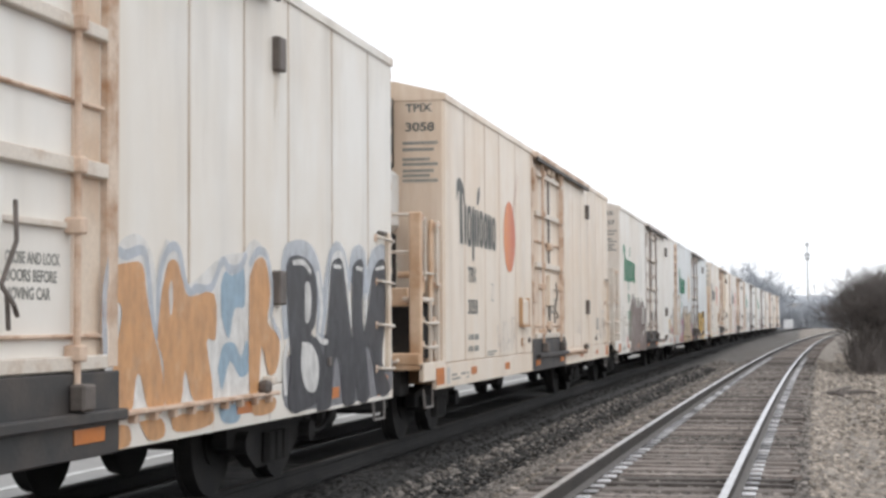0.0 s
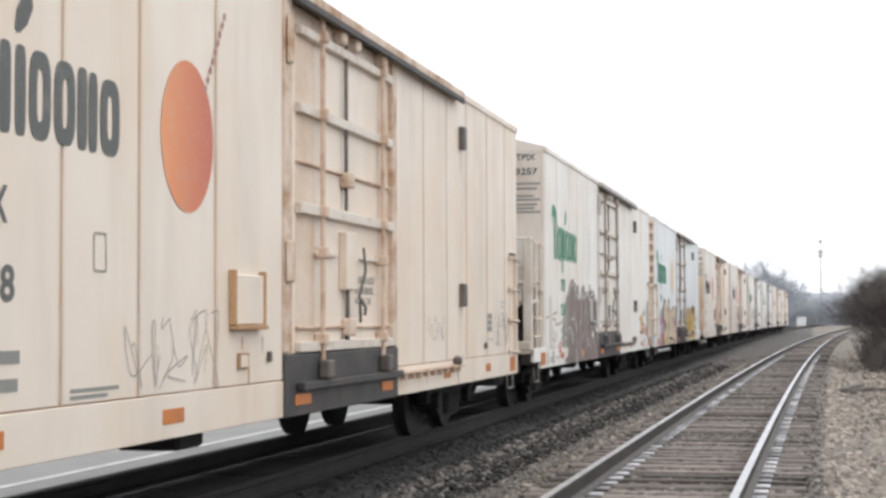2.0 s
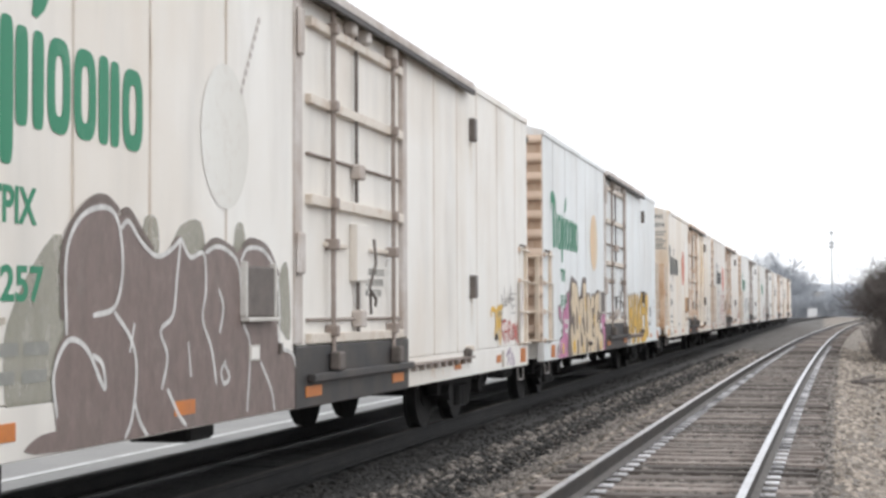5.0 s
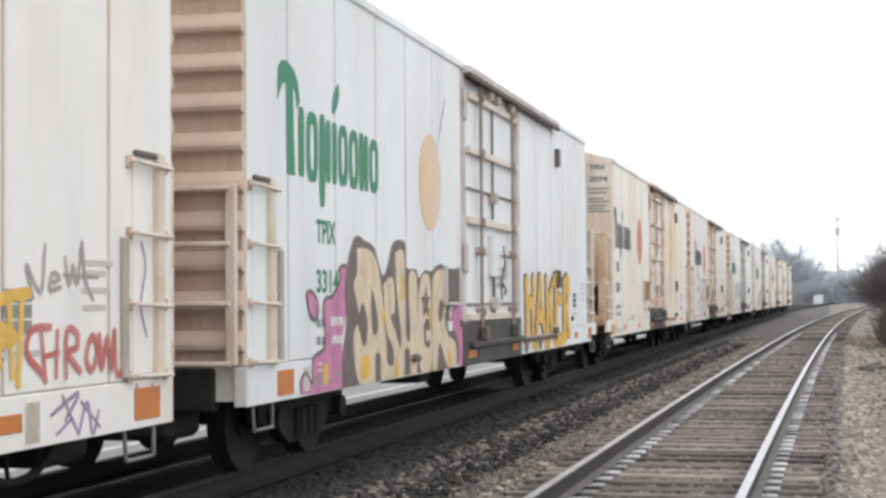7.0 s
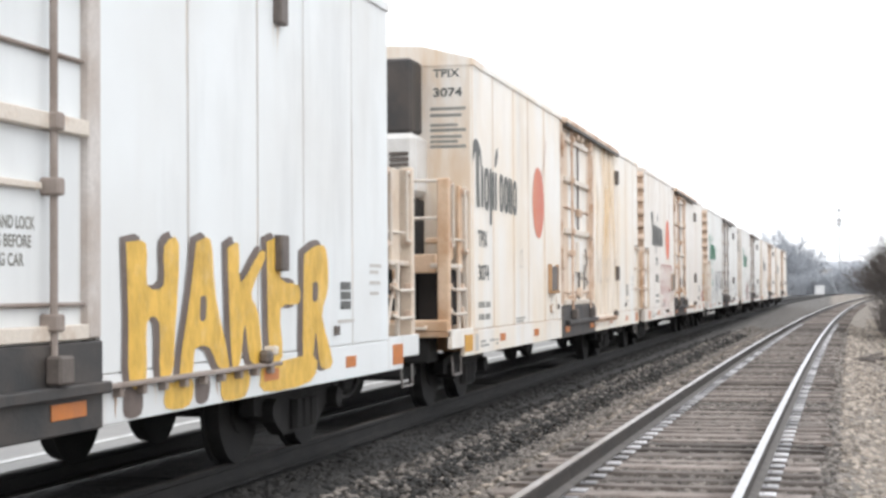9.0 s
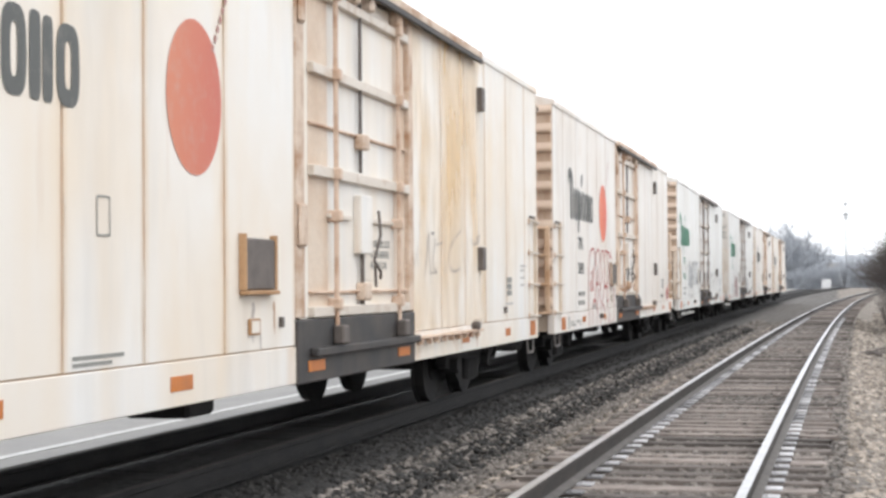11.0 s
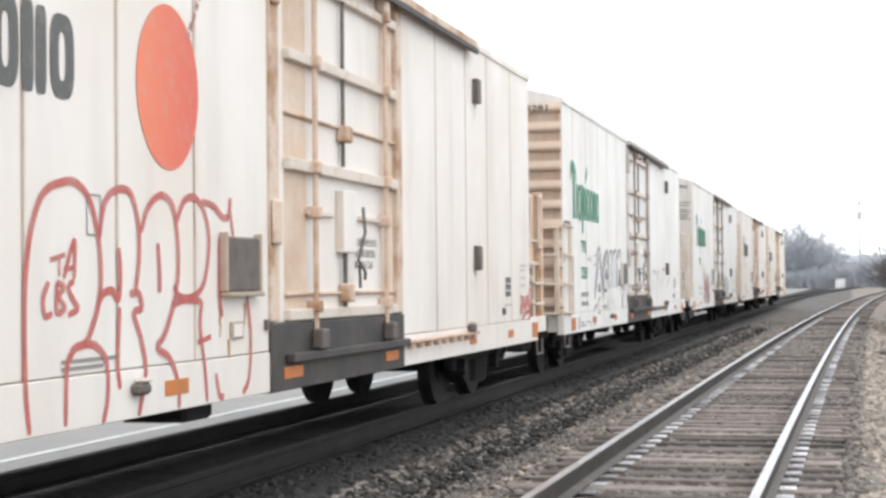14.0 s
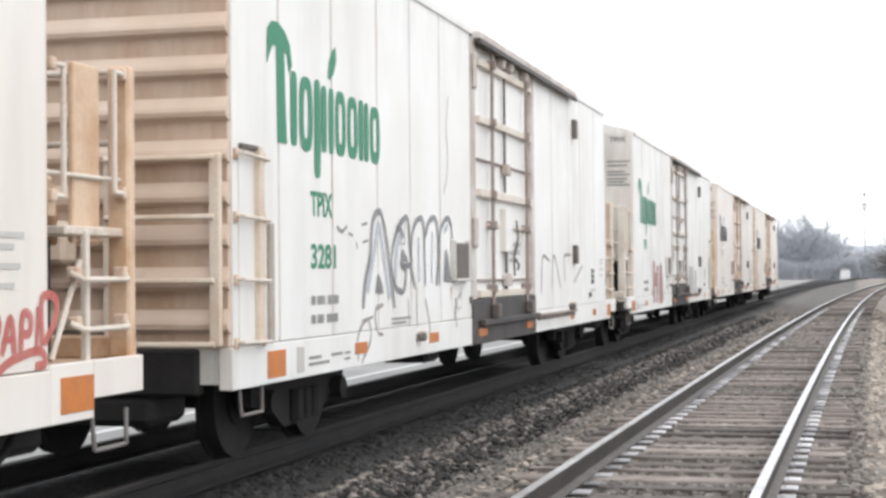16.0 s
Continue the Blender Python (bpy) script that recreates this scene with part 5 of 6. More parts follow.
def marks_cream(car):
    patch(car, "graffiti_pink", G_PINK, [(0.15, 1.5), (0.27, 1.51), (0.42, 1.45), (0.47, 1.34), (0.39, 1.28), (0.26, 1.33)], 0, "pink sprayed cloud")
    patch(car, "graffiti_pink", G_PINK, [(0.01, 0.68), (-0.01, 0.76), (0.12, 0.84), (0.29, 0.75), (0.34, 0.96), (0.6, 1.03), (0.65, 1.17), (0.6, 1.36), (0.66, 1.46), (0.85, 1.48), (1.07, 1.61), (1.07, 1.73), (1.28, 1.75), (1.4, 1.5), (1.13, 1.12), (1.17, 0.96), (1.13, 0.67)], 0, "pink sprayed cloud")
    patch(car, "graffiti_pink", G_PINK, [(5.21, 1.2), (5.6, 1.48), (5.7, 1.67), (5.99, 1.63), (6.08, 1.29), (5.95, 1.02), (6.28, 0.85), (6.27, 0.68), (5.58, 0.68), (5.51, 0.96), (5.13, 1.04)], 0, "pink sprayed cloud")
    strokes(car, "graffiti_edge", G_DARK, [[(0.16, 1.5), (0.27, 1.52), (0.43, 1.45), (0.47, 1.34), (0.38, 1.28), (0.24, 1.34), (0.16, 1.5)],
                                [(0.03, 0.68), (-0.01, 0.77), (0.12, 0.85), (0.29, 0.75)],
                                [(0.3, 0.75), (0.33, 0.96), (0.6, 1.03), (0.65, 1.17), (0.6, 1.36), (0.67, 1.46), (0.85, 1.48), (1.08, 1.62), (1.08, 1.73), (1.26, 1.75)]], 0.035, 1)
    strokes(car, "graffiti_gap", G_WHITE, [[(0.81, 1.26), (1.17, 1.26)],
                                [(0.82, 1.1), (1.15, 1.1)]], 0.1, 1)
    strokes(car, "graffiti_gap", G_WHITE, [[(0.44, 0.91), (0.56, 0.91)],
                                [(0.44, 0.85), (0.55, 0.86)]], 0.03, 2)
    patch(car, "graffiti_amber", G_YELLOW, [(0.58, 0.89), (0.71, 0.9), (0.71, 0.74), (0.6, 0.74)], 2)
    patch(car, "graffiti_shade", G_DARK, [(1.13, 0.66), (1.15, 0.96), (1.28, 1.27), (1.22, 1.5), (1.32, 1.78), (1.55, 2.02), (1.86, 1.99), (2.17, 1.93), (2.43, 1.68), (2.63, 1.77), (2.84, 2.01), (3.28, 2.02), (3.33, 1.77), (3.71, 1.76), (3.83, 1.66), (4.07, 1.75), (4.38, 1.75), (4.74, 1.83), (5.15, 1.74), (5.21, 1.2), (5.55, 1.02), (5.5, 0.68), (3.66, 0.68), (2.08, 0.67)], 2, "umber sprayed shadow")
    patch(car, "graffiti_cream", G_CREAM, [(1.57, 1.91), (1.86, 1.92), (2.15, 1.86), (2.35, 1.63), (2.54, 1.07), (2.54, 0.69), (2.35, 0.69), (2.34, 0.91), (2.16, 0.92), (2.15, 0.68), (1.9, 0.67), (1.62, 0.68), (1.47, 0.95), (1.48, 1.15), (1.63, 1.26), (1.58, 1.42), (1.47, 1.58), (1.59, 1.7)], 3, "cream sprayed letter")
    patch(car, "graffiti_shade", G_DARK, [(2.04, 1.55), (2.16, 1.44), (2.26, 1.17), (2.09, 1.12), (2.03, 1.32)], 4)
    patch(car, "graffiti_shade", G_DARK, [(1.48, 1.34), (1.61, 1.3), (1.75, 1.42), (1.9, 1.26), (1.87, 1.06), (1.76, 1.02), (1.7, 1.08), (1.61, 1.2)], 4)
    patch(car, "graffiti_cream", G_CREAM, [(2.45, 1.59), (2.68, 1.66), (2.83, 1.62), (2.86, 1.33), (2.7, 1.28), (2.93, 1.08), (3.11, 0.87), (3.01, 0.66), (2.59, 0.66), (2.55, 0.83), (2.72, 0.79), (2.82, 0.84), (2.77, 0.99), (2.59, 1.11), (2.5, 1.33)], 3, "cream sprayed letter")
    patch(car, "graffiti_cream", G_CREAM, [(2.88, 1.91), (3.21, 1.92), (3.26, 1.51), (3.29, 1.07), (3.45, 1.07), (3.4, 1.67), (3.71, 1.68), (3.78, 1.08), (3.69, 0.66), (3.47, 0.66), (3.42, 0.92), (3.23, 0.93), (3.2, 0.66), (2.98, 0.66), (3.1, 1.05), (2.94, 1.51)], 3, "cream sprayed letter")
    patch(car, "graffiti_cream", G_CREAM, [(3.8, 1.51), (3.9, 1.65), (4.09, 1.72), (4.28, 1.66), (4.34, 1.36), (4.3, 1.27), (4.35, 1.01), (4.31, 0.68), (3.92, 0.67), (3.77, 0.94)], 3, "cream sprayed letter")
    patch(car, "graffiti_shade", G_DARK, [(4, 1.15), (4.11, 1.24), (4.25, 1.21), (4.27, 1.11), (4.11, 1.11), (4.14, 0.99), (4.27, 1.02), (4.23, 0.93), (4.04, 0.97)], 4)
    patch(car, "graffiti_cream", G_CREAM, [(4.39, 1.66), (4.55, 1.74), (4.79, 1.77), (5, 1.71), (5.09, 1.41), (4.94, 1.24), (5.1, 1.04), (5.47, 0.94), (5.48, 0.69), (5.09, 0.68), (4.7, 0.97), (4.59, 0.68), (4.39, 0.69)], 3, "cream sprayed letter")
    patch(car, "graffiti_shade", G_DARK, [(4.66, 1.36), (4.78, 1.45), (4.91, 1.35), (4.78, 1.2), (4.66, 1.23)], 4)
    star(car, 4.08, 1.411, 0.19)
    patch(car, "graffiti_glint", G_YELLOW, [(1.68, 0.91), (1.94, 0.93), (1.96, 0.74), (1.69, 0.74)], 5)
    patch(car, "graffiti_glint", G_YELLOW, [(2.37, 1.31), (2.45, 1.37), (2.5, 1.25), (2.41, 1.2)], 5)
    patch(car, "graffiti_glint", G_YELLOW, [(3.11, 1.68), (3.2, 1.68), (3.23, 1.46), (3.13, 1.45)], 5)
    patch(car, "graffiti_glint", G_YELLOW, [(2.84, 0.84), (2.93, 0.87), (2.97, 0.69), (2.86, 0.69)], 5)
    patch(car, "graffiti_glint", G_YELLOW, [(4.27, 1.36), (4.34, 1.36), (4.33, 1.16), (4.25, 1.14)], 5)
    patch(car, "graffiti_glint", G_YELLOW, [(5.09, 0.86), (5.24, 0.84), (5.2, 0.7), (5.09, 0.7)], 5)
    patch(car, "graffiti_shade", G_DARK, [(9.71, 1.78), (9.99, 1.79), (10.01, 1.52), (10.26, 1.52), (10.27, 1.77), (10.5, 1.79), (10.44, 1.16), (10.38, 0.9), (10.2, 0.9), (10.18, 1.24), (10, 1.24), (9.99, 0.88), (9.75, 0.88), (9.74, 1.29)], 0)
    patch(car, "graffiti_shade", G_DARK, [(9.74, 1.75), (10.05, 1.75), (10.04, 1.49), (10.32, 1.49), (10.3, 1.74), (10.56, 1.76), (10.47, 1.18), (10.44, 0.92), (10.23, 0.91), (10.24, 1.25), (10.04, 1.26), (10.05, 0.9), (9.78, 0.9), (9.79, 1.3)], 1)
    patch(car, "graffiti_amber", G_YELLOW, [(9.79, 1.75), (10.08, 1.75), (10.1, 1.49), (10.35, 1.49), (10.36, 1.74), (10.6, 1.76), (10.53, 1.18), (10.48, 0.92), (10.29, 0.91), (10.28, 1.25), (10.09, 1.25), (10.08, 0.9), (9.84, 0.89), (9.82, 1.3)], 2, "amber sprayed letter")
    patch(car, "graffiti_shade", G_DARK, [(10.79, 1.81), (11.05, 1.83), (11.14, 1.45), (11.38, 0.91), (11.17, 0.9), (11.02, 1.04), (10.77, 1.05), (10.72, 0.89), (10.5, 0.89), (10.69, 1.45)], 0)
    patch(car, "graffiti_shade", G_DARK, [(10.83, 1.78), (11.11, 1.8), (11.18, 1.41), (11.45, 0.92), (11.21, 0.92), (11.09, 1.06), (10.81, 1.06), (10.78, 0.91), (10.54, 0.9), (10.75, 1.42)], 1)
    patch(car, "graffiti_amber", G_YELLOW, [(10.89, 1.78), (11.15, 1.8), (11.24, 1.41), (11.49, 0.92), (11.28, 0.92), (11.12, 1.06), (10.87, 1.06), (10.82, 0.91), (10.6, 0.9), (10.78, 1.42)], 2, "amber sprayed letter")
    patch(car, "graffiti_shade", G_DARK, [(11.36, 1.79), (11.57, 1.83), (11.62, 1.54), (12.01, 1.77), (12.12, 1.74), (11.83, 1.48), (11.96, 1.26), (12.04, 0.92), (11.79, 0.92), (11.69, 1.19), (11.6, 0.91), (11.43, 0.92)], 0)
    patch(car, "graffiti_shade", G_DARK, [(11.39, 1.75), (11.64, 1.79), (11.65, 1.51), (12.08, 1.74), (12.16, 1.7), (11.9, 1.44), (12.01, 1.28), (12.11, 0.94), (11.83, 0.94), (11.75, 1.21), (11.64, 0.93), (11.5, 0.93)], 1)
    patch(car, "graffiti_amber", G_YELLOW, [(11.46, 1.75), (11.68, 1.79), (11.72, 1.51), (12.12, 1.74), (12.24, 1.7), (11.94, 1.44), (12.08, 1.28), (12.15, 0.94), (11.9, 0.94), (11.8, 1.21), (11.7, 0.93), (11.54, 0.93)], 2, "amber sprayed letter")
    patch(car, "graffiti_shade", G_DARK, [(12.15, 1.85), (12.42, 1.88), (12.47, 1.58), (12.89, 1.53), (12.88, 1.32), (12.46, 1.29), (12.5, 0.92), (12.21, 0.93)], 0)
    patch(car, "graffiti_shade", G_DARK, [(12.2, 1.81), (12.49, 1.84), (12.51, 1.54), (12.96, 1.49), (12.93, 1.34), (12.53, 1.31), (12.55, 0.94), (12.28, 0.95)], 1)
    patch(car, "graffiti_amber", G_YELLOW, [(12.27, 1.82), (12.54, 1.84), (12.59, 1.54), (13.01, 1.49), (13.01, 1.34), (12.58, 1.31), (12.62, 0.94), (12.33, 0.95)], 2, "amber sprayed letter")
    patch(car, "graffiti_shade", G_DARK, [(13.02, 1.77), (13.35, 1.86), (13.61, 1.83), (13.66, 1.52), (13.48, 1.21), (13.77, 0.82), (13.44, 0.8), (13.32, 1.09), (13.21, 0.82), (12.99, 0.83)], 0)
    patch(car, "graffiti_shade", G_DARK, [(13.07, 1.74), (13.43, 1.82), (13.65, 1.78), (13.74, 1.47), (13.53, 1.23), (13.86, 0.83), (13.49, 0.82), (13.4, 1.11), (13.26, 0.84), (13.07, 0.84)], 1)
    patch(car, "graffiti_amber", G_YELLOW, [(13.15, 1.74), (13.47, 1.82), (13.74, 1.79), (13.79, 1.47), (13.62, 1.23), (13.91, 0.83), (13.57, 0.81), (13.45, 1.11), (13.34, 0.84), (13.12, 0.84)], 2, "amber sprayed letter")
    patch(car, "graffiti_shade", G_DARK, [(10.96, 1.41), (11.06, 1.41), (11.05, 1.26), (10.95, 1.26)], 3)
    patch(car, "graffiti_shade", G_DARK, [(13.37, 1.51), (13.5, 1.51), (13.49, 1.37), (13.36, 1.37)], 3)
    patch(car, "graffiti_amber", G_YELLOW, [(10.38, 0.85), (10.82, 0.86), (10.76, 0.69), (10.38, 0.7)], 2)
    patch(car, "graffiti_amber", G_YELLOW, [(11.33, 0.86), (11.87, 0.87), (11.81, 0.68), (11.37, 0.68)], 2)
    patch(car, "graffiti_amber", G_YELLOW, [(12.15, 0.88), (13.38, 0.91), (13.3, 0.7), (12.2, 0.69)], 2)
    patch(car, "graffiti_shade", G_DARK, [(9.75, 0.85), (10.01, 0.85), (10.01, 0.69), (9.77, 0.69)], 1)
    patch(car, "graffiti_shade", G_DARK, [(10.87, 0.86), (11.12, 0.86), (11.09, 0.7), (10.89, 0.7)], 1)


def marks_thin(car):
    for p, q, z0, z1 in ((10.05, 11.22, 0.975, 4.16), (11.26, 12.36, 0.975, 4.16), (12.4, 13.45, 0.975, 4.16)):
        bm = bmesh.new()
        poly(bm, [(p, z0), (q, z0), (q, z1), (p, z1)], DX - 0.002)
        part("ochre_stain", bm, OCHRE_STAIN, car, "ochre rust stain")
    strokes(car, "scribble", G_THIN, [[(10.49, 1.53), (10.61, 1.78), (10.68, 1.97), (10.71, 1.54)],
                                [(10.77, 1.99), (10.92, 1.98), (10.79, 1.97)],
                                [(10.75, 1.56), (11.02, 1.57), (10.85, 1.64), (10.96, 1.94)]], 0.022, 0)
    strokes(car, "scribble", G_THIN, [[(11, 1.86), (11.36, 1.9)],
                                [(12.18, 2.06), (11.74, 1.9), (11.54, 1.7), (11.78, 1.58), (12.12, 1.62)],
                                [(12.29, 1.75), (12.44, 1.54)]], 0.022, 0)
    strokes(car, "scribble", G_THIN, [[(12.64, 1.98), (12.85, 1.9), (13.12, 2.03), (12.98, 1.9)],
                                [(10.28, 2.02), (10.33, 2.1)],
                                [(10.05, 1.7), (10.13, 1.63)]], 0.022, 0)
    strokes(car, "scribble", G_THIN, [[(10.16, 1.77), (10.19, 1.68)],
                                [(10.24, 1.83), (10.29, 1.75)],
                                [(11.4, 1.65), (11.44, 1.55)]], 0.022, 0)


def marks_red(car):
    strokes(car, "graffiti_red_line", G_RED, [[(2.31, 0.68), (2.27, 0.92), (2.26, 1.3), (2.28, 1.54), (2.34, 1.77), (2.46, 1.95), (2.65, 2.02), (2.84, 2.03), (3.01, 1.93), (3.11, 1.7), (3.13, 1.48), (3.09, 1.33), (2.97, 1.16), (2.89, 1.12)],
                                [(2.77, 1.07), (2.81, 1.11), (2.97, 1.13), (3.1, 1.1), (3.2, 1.01), (3.21, 0.82), (3.15, 0.66)],
                                [(2.79, 1.09), (2.72, 1.01), (2.7, 0.69)]], 0.05, 0)
    strokes(car, "graffiti_red_line", G_RED, [[(3.11, 1.72), (3.18, 1.93), (3.33, 2.02), (3.52, 2.01), (3.62, 1.85), (3.64, 1.65), (3.59, 1.43)],
                                [(3.09, 1.35), (3.16, 1.41), (3.27, 1.43), (3.36, 1.38), (3.38, 1.54), (3.36, 1.68)],
                                [(3.37, 1.33), (3.34, 1.01), (3.37, 0.85)]], 0.05, 0)
    strokes(car, "graffiti_red_line", G_RED, [[(3.51, 1.41), (3.63, 1.41), (3.67, 1.32), (3.56, 1.29), (3.66, 1.13), (3.72, 0.93), (3.62, 0.67)],
                                [(3.66, 1.78), (3.77, 1.94), (3.96, 2.02), (4.13, 1.96), (4.2, 1.76), (4.21, 1.55), (4.15, 1.36), (4.01, 1.16), (3.89, 1.07), (4.07, 1), (4.2, 0.83), (4.21, 0.67)],
                                [(4.18, 1.85), (4.31, 2), (4.49, 2.03), (4.65, 1.93), (4.72, 1.74), (4.64, 1.49), (4.48, 1.39), (4.25, 1.38), (4.14, 1.45)]], 0.05, 0)
    strokes(car, "graffiti_red_line", G_RED, [[(4.11, 1.33), (4.3, 1.36), (4.59, 1.35)],
                                [(4.59, 1.35), (4.56, 1.18), (4.63, 0.91), (4.67, 0.68)],
                                [(4.52, 1.08), (4.74, 1.11)]], 0.05, 0)
    strokes(car, "graffiti_red_line", G_RED, [[(4.59, 2.01), (4.8, 1.99), (4.96, 1.92), (5.07, 1.94), (5.1, 2.06)],
                                [(5.09, 1.98), (5.15, 1.79)],
                                [(4.82, 0.86), (4.88, 0.71), (4.96, 0.69)]], 0.05, 0)
    strokes(car, "graffiti_red_line", G_RED, [[(5.4, 1.39), (5.47, 1.07), (5.42, 0.79), (5.31, 0.69)],
                                [(4.9, 1.78), (4.89, 1.4), (4.94, 1.24)],
                                [(3.91, 1.72), (3.93, 1.55), (3.93, 1.41)]], 0.05, 0)
    strokes(car, "tag_red", G_RED, [[(2.54, 1.6), (2.71, 1.63)],
                                [(2.64, 1.62), (2.64, 1.51)],
                                [(2.69, 1.5), (2.76, 1.63), (2.82, 1.71), (2.81, 1.5)]], 0.038, 0)
    strokes(car, "tag_red", G_RED, [[(2.69, 1.55), (2.81, 1.56)],
                                [(2.52, 1.48), (2.46, 1.39), (2.48, 1.3), (2.56, 1.31)],
                                [(2.61, 1.48), (2.61, 1.32), (2.7, 1.34), (2.63, 1.4), (2.69, 1.45), (2.61, 1.48)]], 0.038, 0)
    strokes(car, "tag_red", G_RED, [[(2.81, 1.49), (2.74, 1.45), (2.8, 1.38), (2.85, 1.33), (2.74, 1.3)]], 0.038, 0)
    strokes(car, "tag_red", G_RED, [[(15.05, 1.03), (15.11, 1.26), (15.2, 1.24), (15.18, 1.16), (15.09, 1.14), (15.18, 1.04)],
                                [(15.23, 1.06), (15.32, 1.25), (15.36, 1.06)],
                                [(15.25, 1.14), (15.35, 1.14)]], 0.05, 0)
    strokes(car, "tag_red", G_RED, [[(15.42, 1.06), (15.44, 1.26), (15.52, 1.25), (15.51, 1.17), (15.44, 1.16)],
                                [(15.58, 1.08), (15.6, 1.3)],
                                [(15.64, 1.09), (15.64, 1.34), (15.79, 1.34), (15.78, 1.23), (15.66, 1.1)]], 0.05, 0)
    strokes(car, "tag_red", G_RED, [[(15.18, 0.97), (15.32, 1.03), (15.61, 1.07), (15.67, 1), (15.57, 0.99)]], 0.05, 0)


def marks_grey(car):
    strokes(car, "graffiti_grey", G_GREY, [[(1.78, 1.16), (1.85, 1.39), (2.01, 1.64), (2.06, 1.88), (2.19, 2.01), (2.36, 2), (2.52, 1.75), (2.62, 1.49), (2.76, 1.14)],
                                [(3.08, 1.81), (2.93, 1.89), (2.74, 1.75), (2.67, 1.54), (2.8, 1.34), (3.07, 1.3), (3.15, 1.48), (2.96, 1.57)],
                                [(2.82, 1.87), (3.21, 2), (3.3, 1.71), (3.35, 1.56), (3, 1.53)]], 0.06, 1)
    strokes(car, "graffiti_grey", G_GREY, [[(3.49, 1.32), (3.35, 1.54), (3.4, 1.86), (3.61, 2), (3.8, 1.96), (3.84, 1.66), (3.85, 1.34)],
                                [(3.86, 1.83), (4.04, 2), (4.31, 2), (4.37, 1.66), (4.29, 1.34)],
                                [(4.42, 1.34), (4.44, 1.84), (4.68, 2.03), (4.9, 1.99), (5.01, 1.67), (5.1, 1.4)]], 0.06, 1)
    patch(car, "graffiti_shade", G_GREY, [(2.15, 1.29), (2.24, 1.47), (2.4, 1.29)], 1)
    patch(car, "graffiti_shade", G_GREY, [(4.57, 1.38), (4.7, 1.73), (4.88, 1.39)], 1)
    patch(car, "graffiti_shade", G_GREY, [(2.98, 1.58), (3.04, 1.7), (3.23, 1.58)], 1)
    strokes(car, "graffiti_pale", G_PALEBLUE, [[(1.91, 1.29), (2.12, 1.64), (2.27, 1.9), (2.44, 1.59), (2.61, 1.23)],
                                [(2.8, 1.38), (2.85, 1.7), (3.05, 1.86)],
                                [(3.63, 1.38), (3.61, 1.82)]], 0.09, 0)
    strokes(car, "graffiti_pale", G_PALEBLUE, [[(4.11, 1.37), (4.15, 1.89)],
                                [(4.63, 1.9), (4.78, 1.97)]], 0.09, 0)
    strokes(car, "scrawl", G_THIN, [[(3.22, 1.22), (3.27, 0.96)],
                                [(2.15, 1.16), (2.39, 1.18), (2.15, 1.13), (2.21, 0.94), (2.38, 0.91)],
                                [(1.63, 0.71), (1.64, 0.94), (1.91, 1.06), (2, 0.89), (1.73, 0.69)]], 0.035, 0)
    strokes(car, "scrawl", G_THIN, [[(1.74, 1.05), (2.08, 1.08)],
                                [(3.84, 1.21), (3.97, 1.03), (4.04, 0.8)],
                                [(5.34, 1.26), (5.09, 1.12), (5.13, 0.88)]], 0.035, 0)
    strokes(car, "scrawl", G_THIN, [[(3.55, 1.33), (3.54, 0.93)]], 0.035, 0)
    strokes(car, "mouth_mark", G_GREY, [[(1.08, 1.86), (1.21, 1.82), (1.35, 1.87)],
                                [(1.38, 1.81), (1.5, 1.79)],
                                [(1.6, 1.74), (1.63, 1.68)]], 0.03, 0)
    strokes(car, "mouth_mark", G_GREY, [[(1.76, 1.89), (1.93, 1.91)],
                                [(1.79, 1.74), (1.96, 1.76)]], 0.03, 0)
    strokes(car, "scrawl_pale", G_THIN, [[(9.91, 1.18), (10.02, 1.67), (10.52, 1.63)],
                                [(10.67, 1.25), (10.87, 1.71), (11.38, 1.24)],
                                [(11.76, 1.32), (11.68, 1.69), (12.26, 1.73)]], 0.05, 0)
    strokes(car, "scrawl_pale", G_THIN, [[(12.54, 1.31), (13.28, 1.57)]], 0.05, 0)
    strokes(car, "ghost_mark", G_THIN, [[(4.62, 2.29), (4.76, 2.5), (4.8, 2.75), (4.74, 3.0), (4.84, 3.34)]], 0.022, 0)


def marks_faded(car):
    coats(car, "graffiti_red_block", [[(3.0, 0.8), (3.0, 1.7)], [(3.5, 0.8), (3.6, 1.6)], [(3.0, 1.3), (3.6, 1.3)], [(4.0, 0.8), (4.2, 1.5), (4.5, 0.8)]], 0.3, plain("spray_dull_red", (0.5, 0.28, 0.26)), G_THIN, 0.05)
    coats(car, "graffiti_dull_block", [[(10.6, 0.9), (10.7, 1.6)], [(11.3, 0.9), (11.3, 1.6)], [(12.0, 0.9), (12.1, 1.5)]], 0.35, G_THIN, G_PALEBLUE, 0.05)


